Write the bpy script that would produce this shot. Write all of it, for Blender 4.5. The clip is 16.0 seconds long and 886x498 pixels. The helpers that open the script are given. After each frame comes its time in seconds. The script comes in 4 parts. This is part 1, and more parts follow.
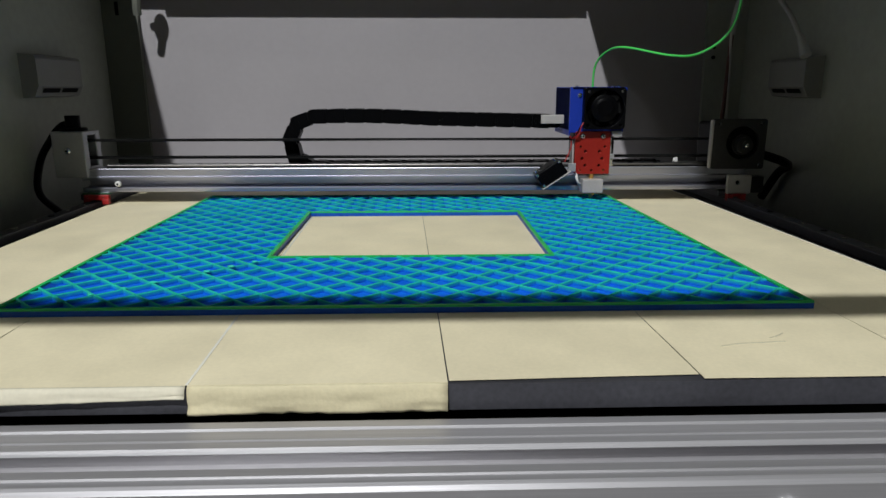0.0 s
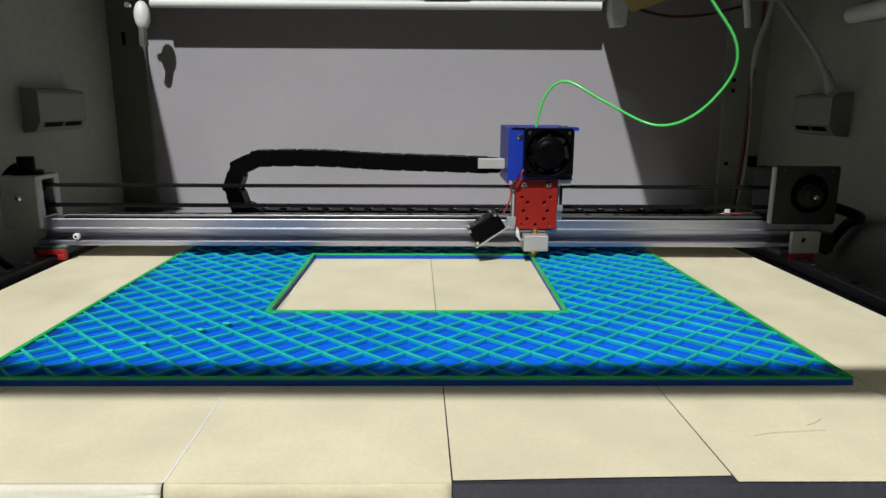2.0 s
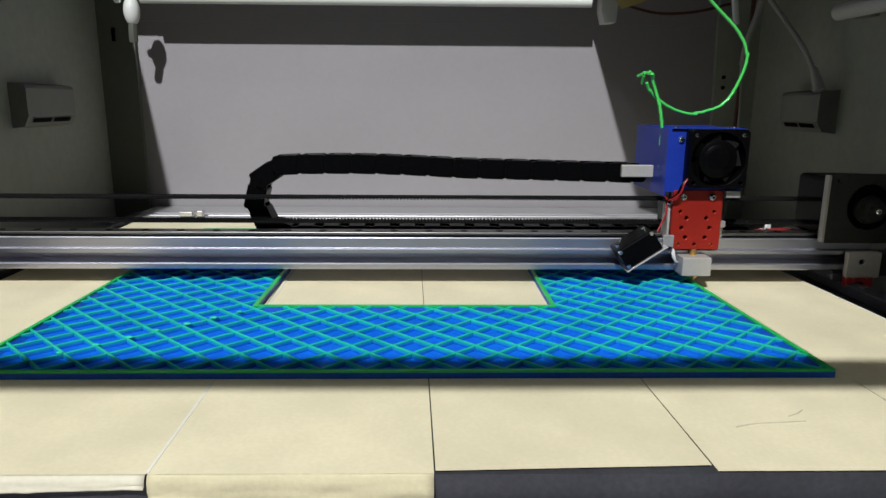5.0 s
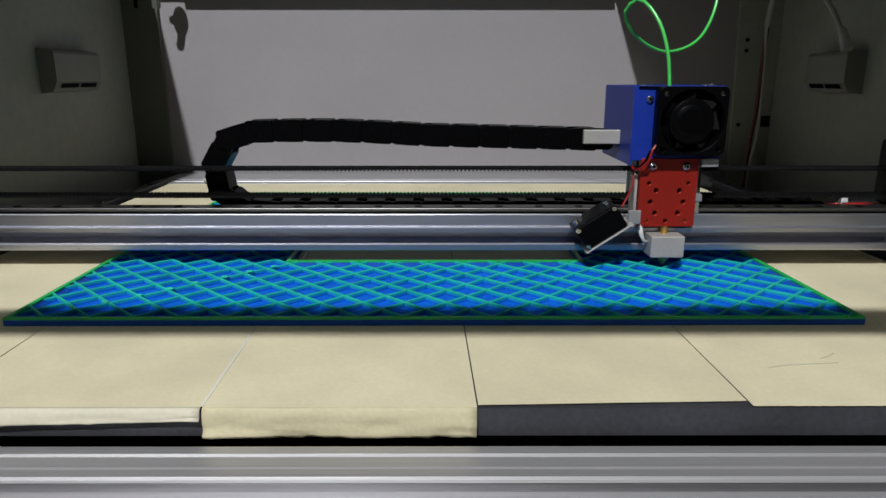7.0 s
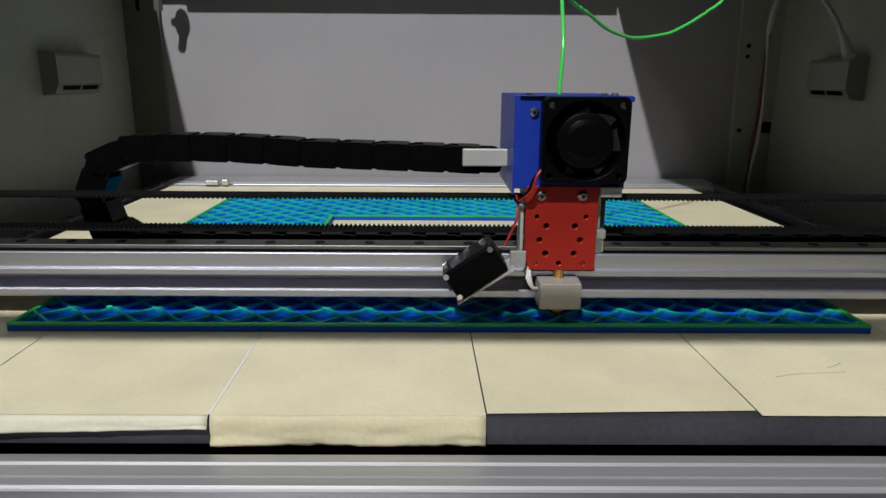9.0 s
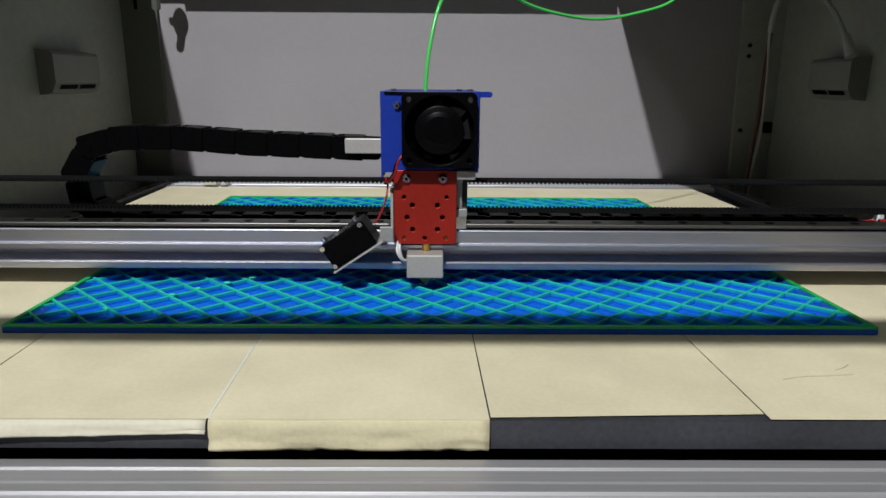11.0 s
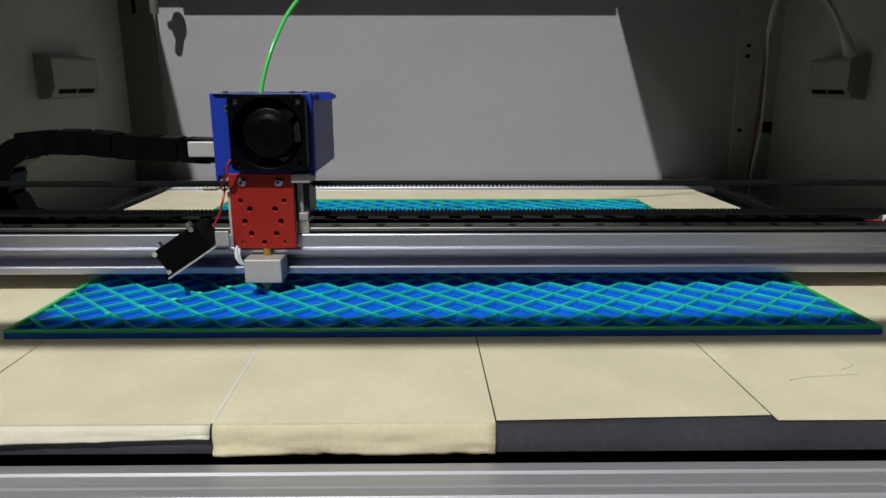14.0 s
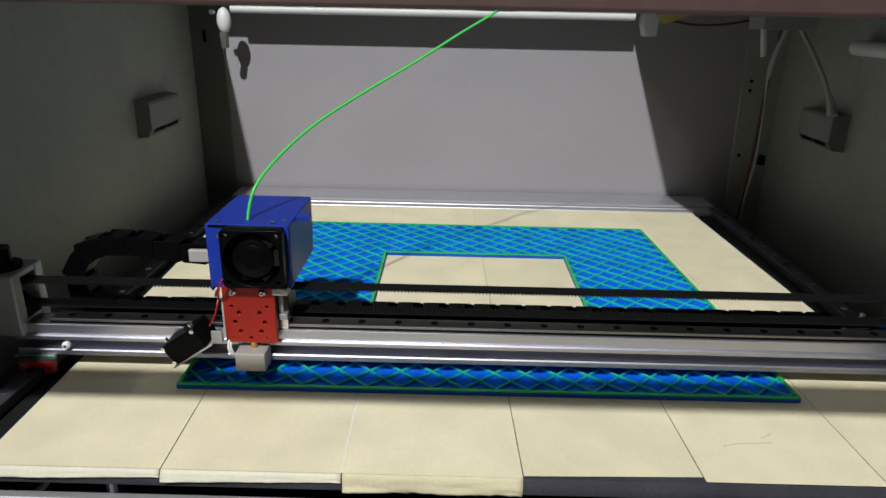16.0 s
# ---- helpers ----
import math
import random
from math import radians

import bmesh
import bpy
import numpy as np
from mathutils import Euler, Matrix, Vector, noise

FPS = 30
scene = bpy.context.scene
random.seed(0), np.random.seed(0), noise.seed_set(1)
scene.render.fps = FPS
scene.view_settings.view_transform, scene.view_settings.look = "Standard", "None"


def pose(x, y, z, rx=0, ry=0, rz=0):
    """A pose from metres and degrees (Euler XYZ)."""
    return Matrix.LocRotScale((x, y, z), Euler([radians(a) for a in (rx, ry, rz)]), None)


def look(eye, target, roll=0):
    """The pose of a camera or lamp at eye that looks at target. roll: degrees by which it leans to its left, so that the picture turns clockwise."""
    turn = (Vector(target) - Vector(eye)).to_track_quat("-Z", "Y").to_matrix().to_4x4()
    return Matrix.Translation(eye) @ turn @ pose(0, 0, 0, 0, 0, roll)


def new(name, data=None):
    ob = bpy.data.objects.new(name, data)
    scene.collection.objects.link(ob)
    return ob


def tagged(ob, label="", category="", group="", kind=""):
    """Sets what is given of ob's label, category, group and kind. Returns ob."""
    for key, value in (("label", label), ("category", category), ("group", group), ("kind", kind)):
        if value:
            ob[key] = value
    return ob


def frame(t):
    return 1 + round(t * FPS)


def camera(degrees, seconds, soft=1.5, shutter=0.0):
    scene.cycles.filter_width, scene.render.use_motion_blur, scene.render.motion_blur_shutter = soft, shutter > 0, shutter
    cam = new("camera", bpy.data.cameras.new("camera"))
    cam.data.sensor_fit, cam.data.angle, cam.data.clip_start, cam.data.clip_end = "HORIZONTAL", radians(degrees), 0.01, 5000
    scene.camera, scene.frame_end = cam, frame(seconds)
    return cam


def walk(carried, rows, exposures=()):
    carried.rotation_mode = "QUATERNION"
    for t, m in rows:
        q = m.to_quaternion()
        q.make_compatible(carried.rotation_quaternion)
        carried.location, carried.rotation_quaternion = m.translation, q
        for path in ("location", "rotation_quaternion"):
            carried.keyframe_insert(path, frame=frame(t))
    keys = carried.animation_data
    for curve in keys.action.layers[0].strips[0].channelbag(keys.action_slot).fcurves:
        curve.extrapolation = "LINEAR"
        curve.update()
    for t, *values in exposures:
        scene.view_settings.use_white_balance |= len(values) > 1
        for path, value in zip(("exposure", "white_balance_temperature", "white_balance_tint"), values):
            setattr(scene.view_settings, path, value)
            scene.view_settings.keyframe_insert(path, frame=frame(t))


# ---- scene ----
cam = camera(67.42, 16.0, soft=1.45, shutter=0.3)
PATH = [
    (0, (-0.0092, -0.2368, 0.1109), (0.0491, 1.7054, -0.3628), -0.03),
    (0.5, (-0.0061, -0.2232, 0.1230), (0.0292, 1.7106, -0.3858), -0.12),
    (1, (-0.0071, -0.2161, 0.1311), (0.0130, 1.7342, -0.3112), 0.09),
    (1.5, (-0.0071, -0.2117, 0.1270), (0.0120, 1.7389, -0.3142), 0.49),
    (2, (-0.0061, -0.2086, 0.1290), (0.0168, 1.7452, -0.2981), 0.29),
    (2.5, (-0.0041, -0.2074, 0.1290), (0.0340, 1.7454, -0.3011), 0.28),
    (3, (-0.0031, -0.2085, 0.1290), (0.0369, 1.7449, -0.2982), 0.47),
    (3.5, (-0.0011, -0.2095, 0.1270), (0.0417, 1.7432, -0.3031), 0.47),
    (6, (-0.0051, -0.2117, 0.1270), (0.0235, 1.7406, -0.3066), 0.08),
    (6.5, (-0.0120, -0.2187, 0.1139), (-0.0216, 1.7176, -0.3869), 0.20),
    (7, (-0.0130, -0.2188, 0.1160), (-0.0092, 1.7172, -0.3860), -0.00),
    (7.5, (-0.0130, -0.2189, 0.1180), (-0.0092, 1.7198, -0.3737), 0.10),
    (8, (-0.0131, -0.2178, 0.1180), (-0.0025, 1.7188, -0.3814), -0.10),
    (8.5, (-0.0161, -0.2178, 0.1180), (-0.0054, 1.7197, -0.3783), 0.30),
    (11, (-0.0191, -0.2135, 0.1170), (-0.0018, 1.7244, -0.3775), 0.39),
    (11.5, (-0.0171, -0.2092, 0.1170), (0.0184, 1.7254, -0.3889), 0.48),
    (12, (-0.0191, -0.2103, 0.1180), (0.0164, 1.7285, -0.3719), 0.48),
    (12.5, (-0.0191, -0.2114, 0.1190), (0.0088, 1.7303, -0.3595), 0.19),
    (13, (-0.0171, -0.2114, 0.1180), (0.0136, 1.7296, -0.3633), 0.29),
    (13.5, (-0.0161, -0.2114, 0.1190), (0.0146, 1.7298, -0.3614), 0.19),
    (14, (-0.0211, -0.2124, 0.1169), (0.0001, 1.7269, -0.3718), -0.01),
    (14.5, (-0.0330, -0.2346, 0.1402), (-0.0851, 1.6941, -0.3864), 0.64),
    (15, (-0.0467, -0.2686, 0.1897), (-0.1307, 1.6274, -0.4415), 1.19),
    (15.5, (-0.0486, -0.2903, 0.2190), (-0.1082, 1.5967, -0.4412), 1.47),
    (16, (-0.0437, -0.3001, 0.2422), (-0.0624, 1.5786, -0.4435), 1.12),
]
EXPOSURES = [(0, -0.3), (0.5, -0.33), (1, -0.1), (1.5, 0.02), (3.5, 0.04), (6, 0.0), (6.5, -0.15), (7, -0.32), (8.5, -0.29), (11, -0.25), (14, -0.27), (15, -0.26), (15.5, -0.21), (16, -0.09)]
walk(cam, [(t, look(eye, target, roll)) for t, eye, target, roll in PATH], EXPOSURES)

# ---- world and light ----
world = bpy.data.worlds.new("world")
scene.world = world
world.use_nodes = True
world.node_tree.nodes["Background"].inputs[0].default_value = (0.9, 0.93, 1.0, 1)
world.node_tree.nodes["Background"].inputs[1].default_value = 0.005
LAMP = (-0.75, -2.5584, 3.0)
lamp = new("ceiling_lamp_light", bpy.data.lights.new("ceiling_lamp_light", "AREA"))
lamp.data.shape, lamp.data.size = "DISK", 0.10
lamp.data.energy, lamp.data.color = 228, (0.975, 1.0, 1.01)
lamp.matrix_world = look(LAMP, (0, 0.25, 0))
SECOND = (-1.45, -0.9594, 3.0)
second = new("ceiling_lamp_light", bpy.data.lights.new("ceiling_lamp_light", "AREA"))
second.data.shape, second.data.size = "DISK", 0.10
second.data.energy, second.data.color = 9, (0.975, 1.0, 0.985)
second.matrix_world = look(SECOND, (0, 0.25, 0))


# ---- materials ----
def mat(name, color, rough=0.5, metal=0.0, grain=0.0, scale=60.0, stain=0.0, bump=0.0, stretch=(1, 1, 1), spec=0.5, spread=0.0):
    m = bpy.data.materials.new(name)
    m.use_nodes = True
    nt = m.node_tree
    n, l = nt.nodes, nt.links
    b = n["Principled BSDF"]
    b.inputs["Roughness"].default_value = rough
    b.inputs["Metallic"].default_value = metal
    b.inputs["Specular IOR Level"].default_value = spec
    tc, mp = n.new("ShaderNodeTexCoord"), n.new("ShaderNodeMapping")
    mp.inputs["Scale"].default_value = stretch
    l.new(tc.outputs["Object"], mp.inputs[0])
    fine, broad = n.new("ShaderNodeTexNoise"), n.new("ShaderNodeTexNoise")
    fine.inputs["Scale"].default_value, fine.inputs["Detail"].default_value = scale * 8, 4
    broad.inputs["Scale"].default_value, broad.inputs["Detail"].default_value = scale * 0.4, 5
    l.new(mp.outputs[0], fine.inputs[0])
    l.new(mp.outputs[0], broad.inputs[0])
    r1, r2 = n.new("ShaderNodeMapRange"), n.new("ShaderNodeMapRange")
    for r, amount in ((r1, grain), (r2, stain)):
        r.inputs["From Min"].default_value, r.inputs["From Max"].default_value = 0.3, 0.7
        r.inputs["To Min"].default_value, r.inputs["To Max"].default_value = 1 - amount, 1 + amount
    l.new(fine.outputs[0], r1.inputs[0])
    l.new(broad.outputs[0], r2.inputs[0])
    mul = n.new("ShaderNodeMath")
    mul.operation = "MULTIPLY"
    l.new(r1.outputs[0], mul.inputs[0])
    l.new(r2.outputs[0], mul.inputs[1])
    last = mul
    if spread:
        oi, r3, m3 = n.new("ShaderNodeObjectInfo"), n.new("ShaderNodeMapRange"), n.new("ShaderNodeMath")
        r3.inputs["To Min"].default_value, r3.inputs["To Max"].default_value = 1 - spread, 1 + spread
        m3.operation = "MULTIPLY"
        l.new(oi.outputs["Random"], r3.inputs[0])
        l.new(mul.outputs[0], m3.inputs[0])
        l.new(r3.outputs[0], m3.inputs[1])
        last = m3
    mix = n.new("ShaderNodeVectorMath")
    mix.operation = "SCALE"
    mix.inputs[0].default_value = color
    l.new(last.outputs[0], mix.inputs["Scale"])
    l.new(mix.outputs[0], b.inputs["Base Color"])
    rr = n.new("ShaderNodeMapRange")
    rr.inputs["To Min"].default_value, rr.inputs["To Max"].default_value = max(0.03, rough * 0.8), min(1, rough * 1.2)
    l.new(broad.outputs[0], rr.inputs[0])
    l.new(rr.outputs[0], b.inputs["Roughness"])
    if bump:
        bp = n.new("ShaderNodeBump")
        bp.inputs["Strength"].default_value, bp.inputs["Distance"].default_value = bump, 0.0006
        l.new(fine.outputs[0], bp.inputs["Height"])
        l.new(bp.outputs[0], b.inputs["Normal"])
    return m


FRONT_ALU = mat("worn_aluminium_profile", (0.45, 0.44, 0.455), 0.44, 0.62, 0.07, 40, 0.08, 0.10, (0.05, 6, 6))
BEAM_ALU = mat("dull_brushed_aluminium", (0.54, 0.54, 0.61), 0.38, 1.0, 0.06, 40, 0.05, 0.10, (0.05, 6, 6))
ALU_MATT = mat("cast_aluminium", (0.36, 0.36, 0.36), 0.5, 0.6, 0.08, 60, 0.12, 0.1)
ALU_WHITE = mat("pale_blasted_aluminium", (0.42, 0.40, 0.38), 0.5, 0.3, 0.05, 80, 0.06, 0.05)
END_GREY = mat("grey_cast_housing", (0.44, 0.445, 0.46), 0.40, 0.55, 0.03, 60, 0.10, 0.03)
SOCKET = mat("grey_socket_plastic", (0.20, 0.20, 0.186), 0.55, 0.0, 0.03, 40, 0.08)
BLOCK_GREY = mat("dull_heater_metal", (0.40, 0.38, 0.355), 0.5, 0.3, 0.05, 80, 0.1, 0.05)
PLATE_GREY = mat("dark_grey_plate", (0.034, 0.033, 0.032), 0.5, 0.4, 0.12, 60, 0.25, 0.12)
STEEL = mat("bright_steel", (0.7, 0.7, 0.7), 0.25, 1.0, 0.04, 100, 0.05)
RAIL_STEEL = mat("ground_rail_steel", (0.24, 0.232, 0.225), 0.36, 1.0, 0.08, 50, 0.12, 0.05, (0.1, 4, 4))
DARK_STEEL = mat("dark_steel_plate", (0.06, 0.06, 0.07), 0.5, 0.4, 0.15, 50, 0.2, 0.1)
RAIL_BLACK = mat("black_anodised", (0.012, 0.012, 0.012), 0.45, 0.0, 0.15, 60, 0.2, 0.05, spec=0.35)
BLACK = mat("black_plastic", (0.0018, 0.0018, 0.0022), 0.34, 0.0, 0.15, 80, 0.15, 0.06, spec=0.06)
RUBBER = mat("black_rubber", (0.006, 0.006, 0.006), 0.75, 0.0, 0.1, 90, 0.1, 0.1, spec=0.08)
BLUE_METAL = mat("blue_painted_sheet", (0.009, 0.030, 0.27), 0.40, 0.0, 0.06, 50, 0.1, 0.1, spec=0.25)
RED_ANOD = mat("red_anodised", (0.31, 0.014, 0.0075), 0.42, 0.35, 0.06, 70, 0.1, 0.05)
RED_PLASTIC = mat("red_plastic", (0.30, 0.012, 0.012), 0.4, 0.0, 0.05, 60, 0.1)
BRASS = mat("brass", (0.6, 0.35, 0.1), 0.35, 0.9, 0.05, 60, 0.1)
TAPE = mat("masking_tape", (0.70, 0.628, 0.435), 0.62, 0.0, 0.03, 60, 0.075, 0.12, spread=0.025)
TAPE_PALE = mat("pale_tape_end", (0.58, 0.54, 0.42), 0.65, 0.0, 0.04, 60, 0.08, 0.2)
TAPE_BACK = mat("tape_fold", (0.56, 0.50, 0.325), 0.7, 0.0, 0.05, 60, 0.06, 0.3)
TAPE_EDGE = mat("shiny_tape_edge", (0.76, 0.74, 0.65), 0.22, 0.0, 0.03, 60, 0.05)
PLA_BLUE = mat("blue_printed_plastic", (0.002, 0.122, 0.68), 0.5, 0.0, 0.08, 90, 0.1, 0.1, spec=0.25)
# PLA_BLUE darkened: shade on the front wall is put into the wall colour
PLA_SHADED = mat("shaded_blue_plastic", (0.002, 0.072, 0.44), 0.45, 0.0, 0.1, 90, 0.15, 0.1, spec=0.3)
PLA_EDGE = mat("bright_green_plastic", (0.015, 0.42, 0.09), 0.4, 0.0, 0.08, 90, 0.12, 0.1, spec=0.3)
PLA_FADE = mat("colour_changing_plastic", (0.014, 0.40, 0.27), 0.48, 0.0, 0.08, 90, 0.12, 0.1, spec=0.25)
BLOB = mat("pale_green_plastic", (0.03, 0.55, 0.33), 0.4, 0.0, 0.05, 90, 0.05, spec=0.3)


def layered(m, low, high, z0, z1):
    """The strand changed colour while printing: the layers run from one colour to another with height."""
    n, l = m.node_tree.nodes, m.node_tree.links
    scale = next(x for x in n if x.type == "VECT_MATH")
    tc, xyz, rng, mix = next(x for x in n if x.type == "TEX_COORD"), n.new("ShaderNodeSeparateXYZ"), n.new("ShaderNodeMapRange"), n.new("ShaderNodeMix")
    rng.inputs["From Min"].default_value, rng.inputs["From Max"].default_value = z0, z1
    mix.data_type = "RGBA"
    mix.inputs[6].default_value, mix.inputs[7].default_value = (*low, 1), (*high, 1)
    l.new(tc.outputs["Object"], xyz.inputs[0])
    l.new(xyz.outputs["Z"], rng.inputs[0])
    l.new(rng.outputs[0], mix.inputs[0])
    l.new(mix.outputs[2], scale.inputs[0])


layered(PLA_FADE, (0.003, 0.112, 0.62), (0.014, 0.43, 0.29), 0.0018, 0.0043)
for m in (PLA_FADE, PLA_BLUE, PLA_SHADED, PLA_EDGE, BLOB):
    b = m.node_tree.nodes["Principled BSDF"]
    b.inputs["Subsurface Weight"].default_value = 0.55
    b.inputs["Subsurface Radius"].default_value = (0.2, 0.8, 1.0)
    b.inputs["Subsurface Scale"].default_value = 0.004
FILAMENT = mat("green_filament", (0.07, 0.54, 0.10), 0.18, 0.0, 0.04, 60, 0.05)
# WALL_GREY made darker: the left corner's shade sits in this colour
DARKENED_GREY = mat("darkened_grey", (0.11, 0.115, 0.095), 0.6, 0.0, 0.03, 20, 0.07, 0.05)
WALL_GREY = mat("grey_green_panel", (0.29, 0.302, 0.258), 0.55, 0.0, 0.05, 14, 0.16, 0.06)
WALL_WHITE = mat("pale_back_panel", (0.268, 0.252, 0.262), 0.6, 0.0, 0.02, 20, 0.03, 0.04)
BLACK_FLOOR = mat("dark_enclosure_floor", (0.02, 0.02, 0.02), 0.6, 0.0, 0.1, 20, 0.2)
WHITE = mat("white_plastic", (0.6, 0.6, 0.58), 0.45, 0.0, 0.02, 40, 0.05)
BEIGE = mat("beige_plastic", (0.24, 0.235, 0.215), 0.5, 0.0, 0.03, 40, 0.06)
PALE = mat("pale_cable_plastic", (0.40, 0.39, 0.38), 0.5, 0.0, 0.03, 40, 0.08)
YELLOW = mat("yellow_tape", (0.55, 0.42, 0.16), 0.6, 0.0, 0.04, 60, 0.1)
BROWN = mat("brown_edge", (0.07, 0.04, 0.035), 0.5, 0.0, 0.1, 30, 0.15, 0.05)
ROOM = mat("room_paint", (0.128, 0.131, 0.130), 0.8, 0.0, 0.02, 4, 0.05)
ROOM_FLOOR = mat("room_floor", (0.2, 0.19, 0.18), 0.6, 0.0, 0.1, 5, 0.1)


# ---- mesh helpers ----
def link(name, bm, material, parent=None, label="", smooth=None):
    me = bpy.data.meshes.new(name)
    bm.normal_update()
    bm.to_mesh(me)
    bm.free()
    for m in material if isinstance(material, (list, tuple)) else [material]:
        me.materials.append(m)
    ob = new(name, me)
    if smooth:
        me.shade_smooth()
        me.set_sharp_from_angle(angle=radians(smooth))
    if parent:
        ob.parent = parent
    if label:
        ob["label"] = label
    return ob


def part(name, bm, material, parent, label="", smooth=None):
    return link(name, bm, material, parent, label, smooth)


def thing(name, label, category, group="", kind="", at=(0, 0, 0)):
    ob = new(name)
    ob.location = at
    ob.empty_display_size = 0.01
    return tagged(ob, label, category, group, kind)


def box(x0, x1, y0, y1, z0, z1, bevel=0.0, bm=None, m=None, slot=0):
    bm = bm or bmesh.new()
    vs = bmesh.ops.create_cube(bm, size=1)["verts"]
    for v in vs:
        v.co = Vector(((x0 + x1) / 2 + v.co.x * (x1 - x0), (y0 + y1) / 2 + v.co.y * (y1 - y0), (z0 + z1) / 2 + v.co.z * (z1 - z0)))
    if m is not None:
        bmesh.ops.transform(bm, matrix=m, verts=vs)
    if bevel:
        es = list({e for v in vs for e in v.link_edges})
        bmesh.ops.bevel(bm, geom=es, offset=bevel, segments=2, profile=0.5, affect="EDGES")
    if slot:
        for f in {f for v in vs if v.is_valid for f in v.link_faces}:
            f.material_index = slot
    return bm


def rod(a, b, r, bm=None, seg=16, r2=None, slot=0):
    """A cylinder or cone from a to b."""
    bm = bm or bmesh.new()
    a, b = Vector(a), Vector(b)
    vs = bmesh.ops.create_cone(bm, cap_ends=True, segments=seg, radius1=r, radius2=r if r2 is None else r2, depth=(b - a).length)["verts"]
    m = Matrix.Translation((a + b) / 2) @ (b - a).to_track_quat("Z", "Y").to_matrix().to_4x4()
    bmesh.ops.transform(bm, matrix=m, verts=vs)
    if slot:
        for f in {f for v in vs for f in v.link_faces}:
            f.material_index = slot
    return bm


def ball(c, r, bm=None, seg=14, scale=(1, 1, 1)):
    bm = bm or bmesh.new()
    vs = bmesh.ops.create_uvsphere(bm, u_segments=seg, v_segments=seg // 2 + 2, radius=r)["verts"]
    bmesh.ops.transform(bm, matrix=Matrix.Translation(c) @ Matrix.Diagonal((*scale, 1)), verts=vs)
    return bm


def prism(points, axis, a, b, bm=None):
    """A closed outline pushed from a to b along an axis; points lie in the other two axes."""
    bm = bm or bmesh.new()
    put = {"x": lambda p, w: (w, p[0], p[1]), "y": lambda p, w: (p[0], w, p[1]), "z": lambda p, w: (p[0], p[1], w)}[axis]
    lo, hi = [bm.verts.new(put(p, a)) for p in points], [bm.verts.new(put(p, b)) for p in points]
    n = len(points)
    fs = [bm.faces.new(lo), bm.faces.new(list(reversed(hi)))]
    fs += [bm.faces.new((lo[i], lo[(i + 1) % n], hi[(i + 1) % n], hi[i])) for i in range(n)]
    bmesh.ops.recalc_face_normals(bm, faces=fs)
    return bm


def pierced(outline, holes, depth, y, bevel=0.0):
    """A plate in the x-z plane with real round holes: its front face lies at y, holes are (x, z, radius)."""
    cu = bpy.data.curves.new("outline", "CURVE")
    cu.dimensions, cu.fill_mode, cu.extrude, cu.bevel_depth, cu.bevel_resolution = "2D", "BOTH", depth / 2 - bevel, bevel, 1

    def loop(pts):
        sp = cu.splines.new("POLY")
        sp.points.add(len(pts) - 1)
        for q, (u, v) in zip(sp.points, pts):
            q.co = (u, v, 0, 1)
        sp.use_cyclic_u = True

    loop(outline)
    for x, z, r in holes:
        loop([(x + r * math.cos(a), z + r * math.sin(a)) for a in np.linspace(0, 2 * math.pi, 21)[:-1]])
    ob = bpy.data.objects.new("outline", cu)
    scene.collection.objects.link(ob)
    me = bpy.data.meshes.new_from_object(ob.evaluated_get(bpy.context.evaluated_depsgraph_get()))
    bm = bmesh.new()
    bm.from_mesh(me)
    bpy.data.objects.remove(ob)
    bpy.data.curves.remove(cu)
    bpy.data.meshes.remove(me)
    bmesh.ops.transform(bm, matrix=Matrix.Translation((0, y + depth / 2, 0)) @ pose(0, 0, 0, 90), verts=bm.verts)
    return bm


def rounded(x0, x1, z0, z1, r, n=4):
    pts = []
    for cx, cz, s in ((x1 - r, z1 - r, 0), (x0 + r, z1 - r, 90), (x0 + r, z0 + r, 180), (x1 - r, z0 + r, 270)):
        pts += [(cx + r * math.cos(radians(s + 90 * i / n)), cz + r * math.sin(radians(s + 90 * i / n))) for i in range(n + 1)]
    return pts


def spline(pts, per=10):
    """Points along a smooth line through pts."""
    p = [Vector(q) for q in pts]
    p = [2 * p[0] - p[1], *p, 2 * p[-1] - p[-2]]
    out = []
    for i in range(1, len(p) - 2):
        a, b, c, d = p[i - 1:i + 3]
        for k in range(per):
            t = k / per
            out.append(0.5 * (2 * b + (c - a) * t + (2 * a - 5 * b + 4 * c - d) * t * t + (3 * b - a - 3 * c + d) * t ** 3))
    return out + [p[-2]]


def tube(pts, r, bm=None, seg=8, per=8):
    """A cable through pts."""
    bm = bm or bmesh.new()
    line = spline(pts, per)
    rings = []
    for i, q in enumerate(line):
        d = (line[min(i + 1, len(line) - 1)] - line[max(i - 1, 0)]).normalized()
        u = d.cross(Vector((0.3, 0.9, 0.2))).normalized()
        w = d.cross(u)
        rings.append([bm.verts.new(q + r * (u * math.cos(2 * math.pi * k / seg) + w * math.sin(2 * math.pi * k / seg))) for k in range(seg)])
    for a, b in zip(rings, rings[1:]):
        for k in range(seg):
            bm.faces.new((a[k], a[(k + 1) % seg], b[(k + 1) % seg], b[k]))
    bm.faces.new(list(reversed(rings[0])))
    bm.faces.new(rings[-1])
    return bm


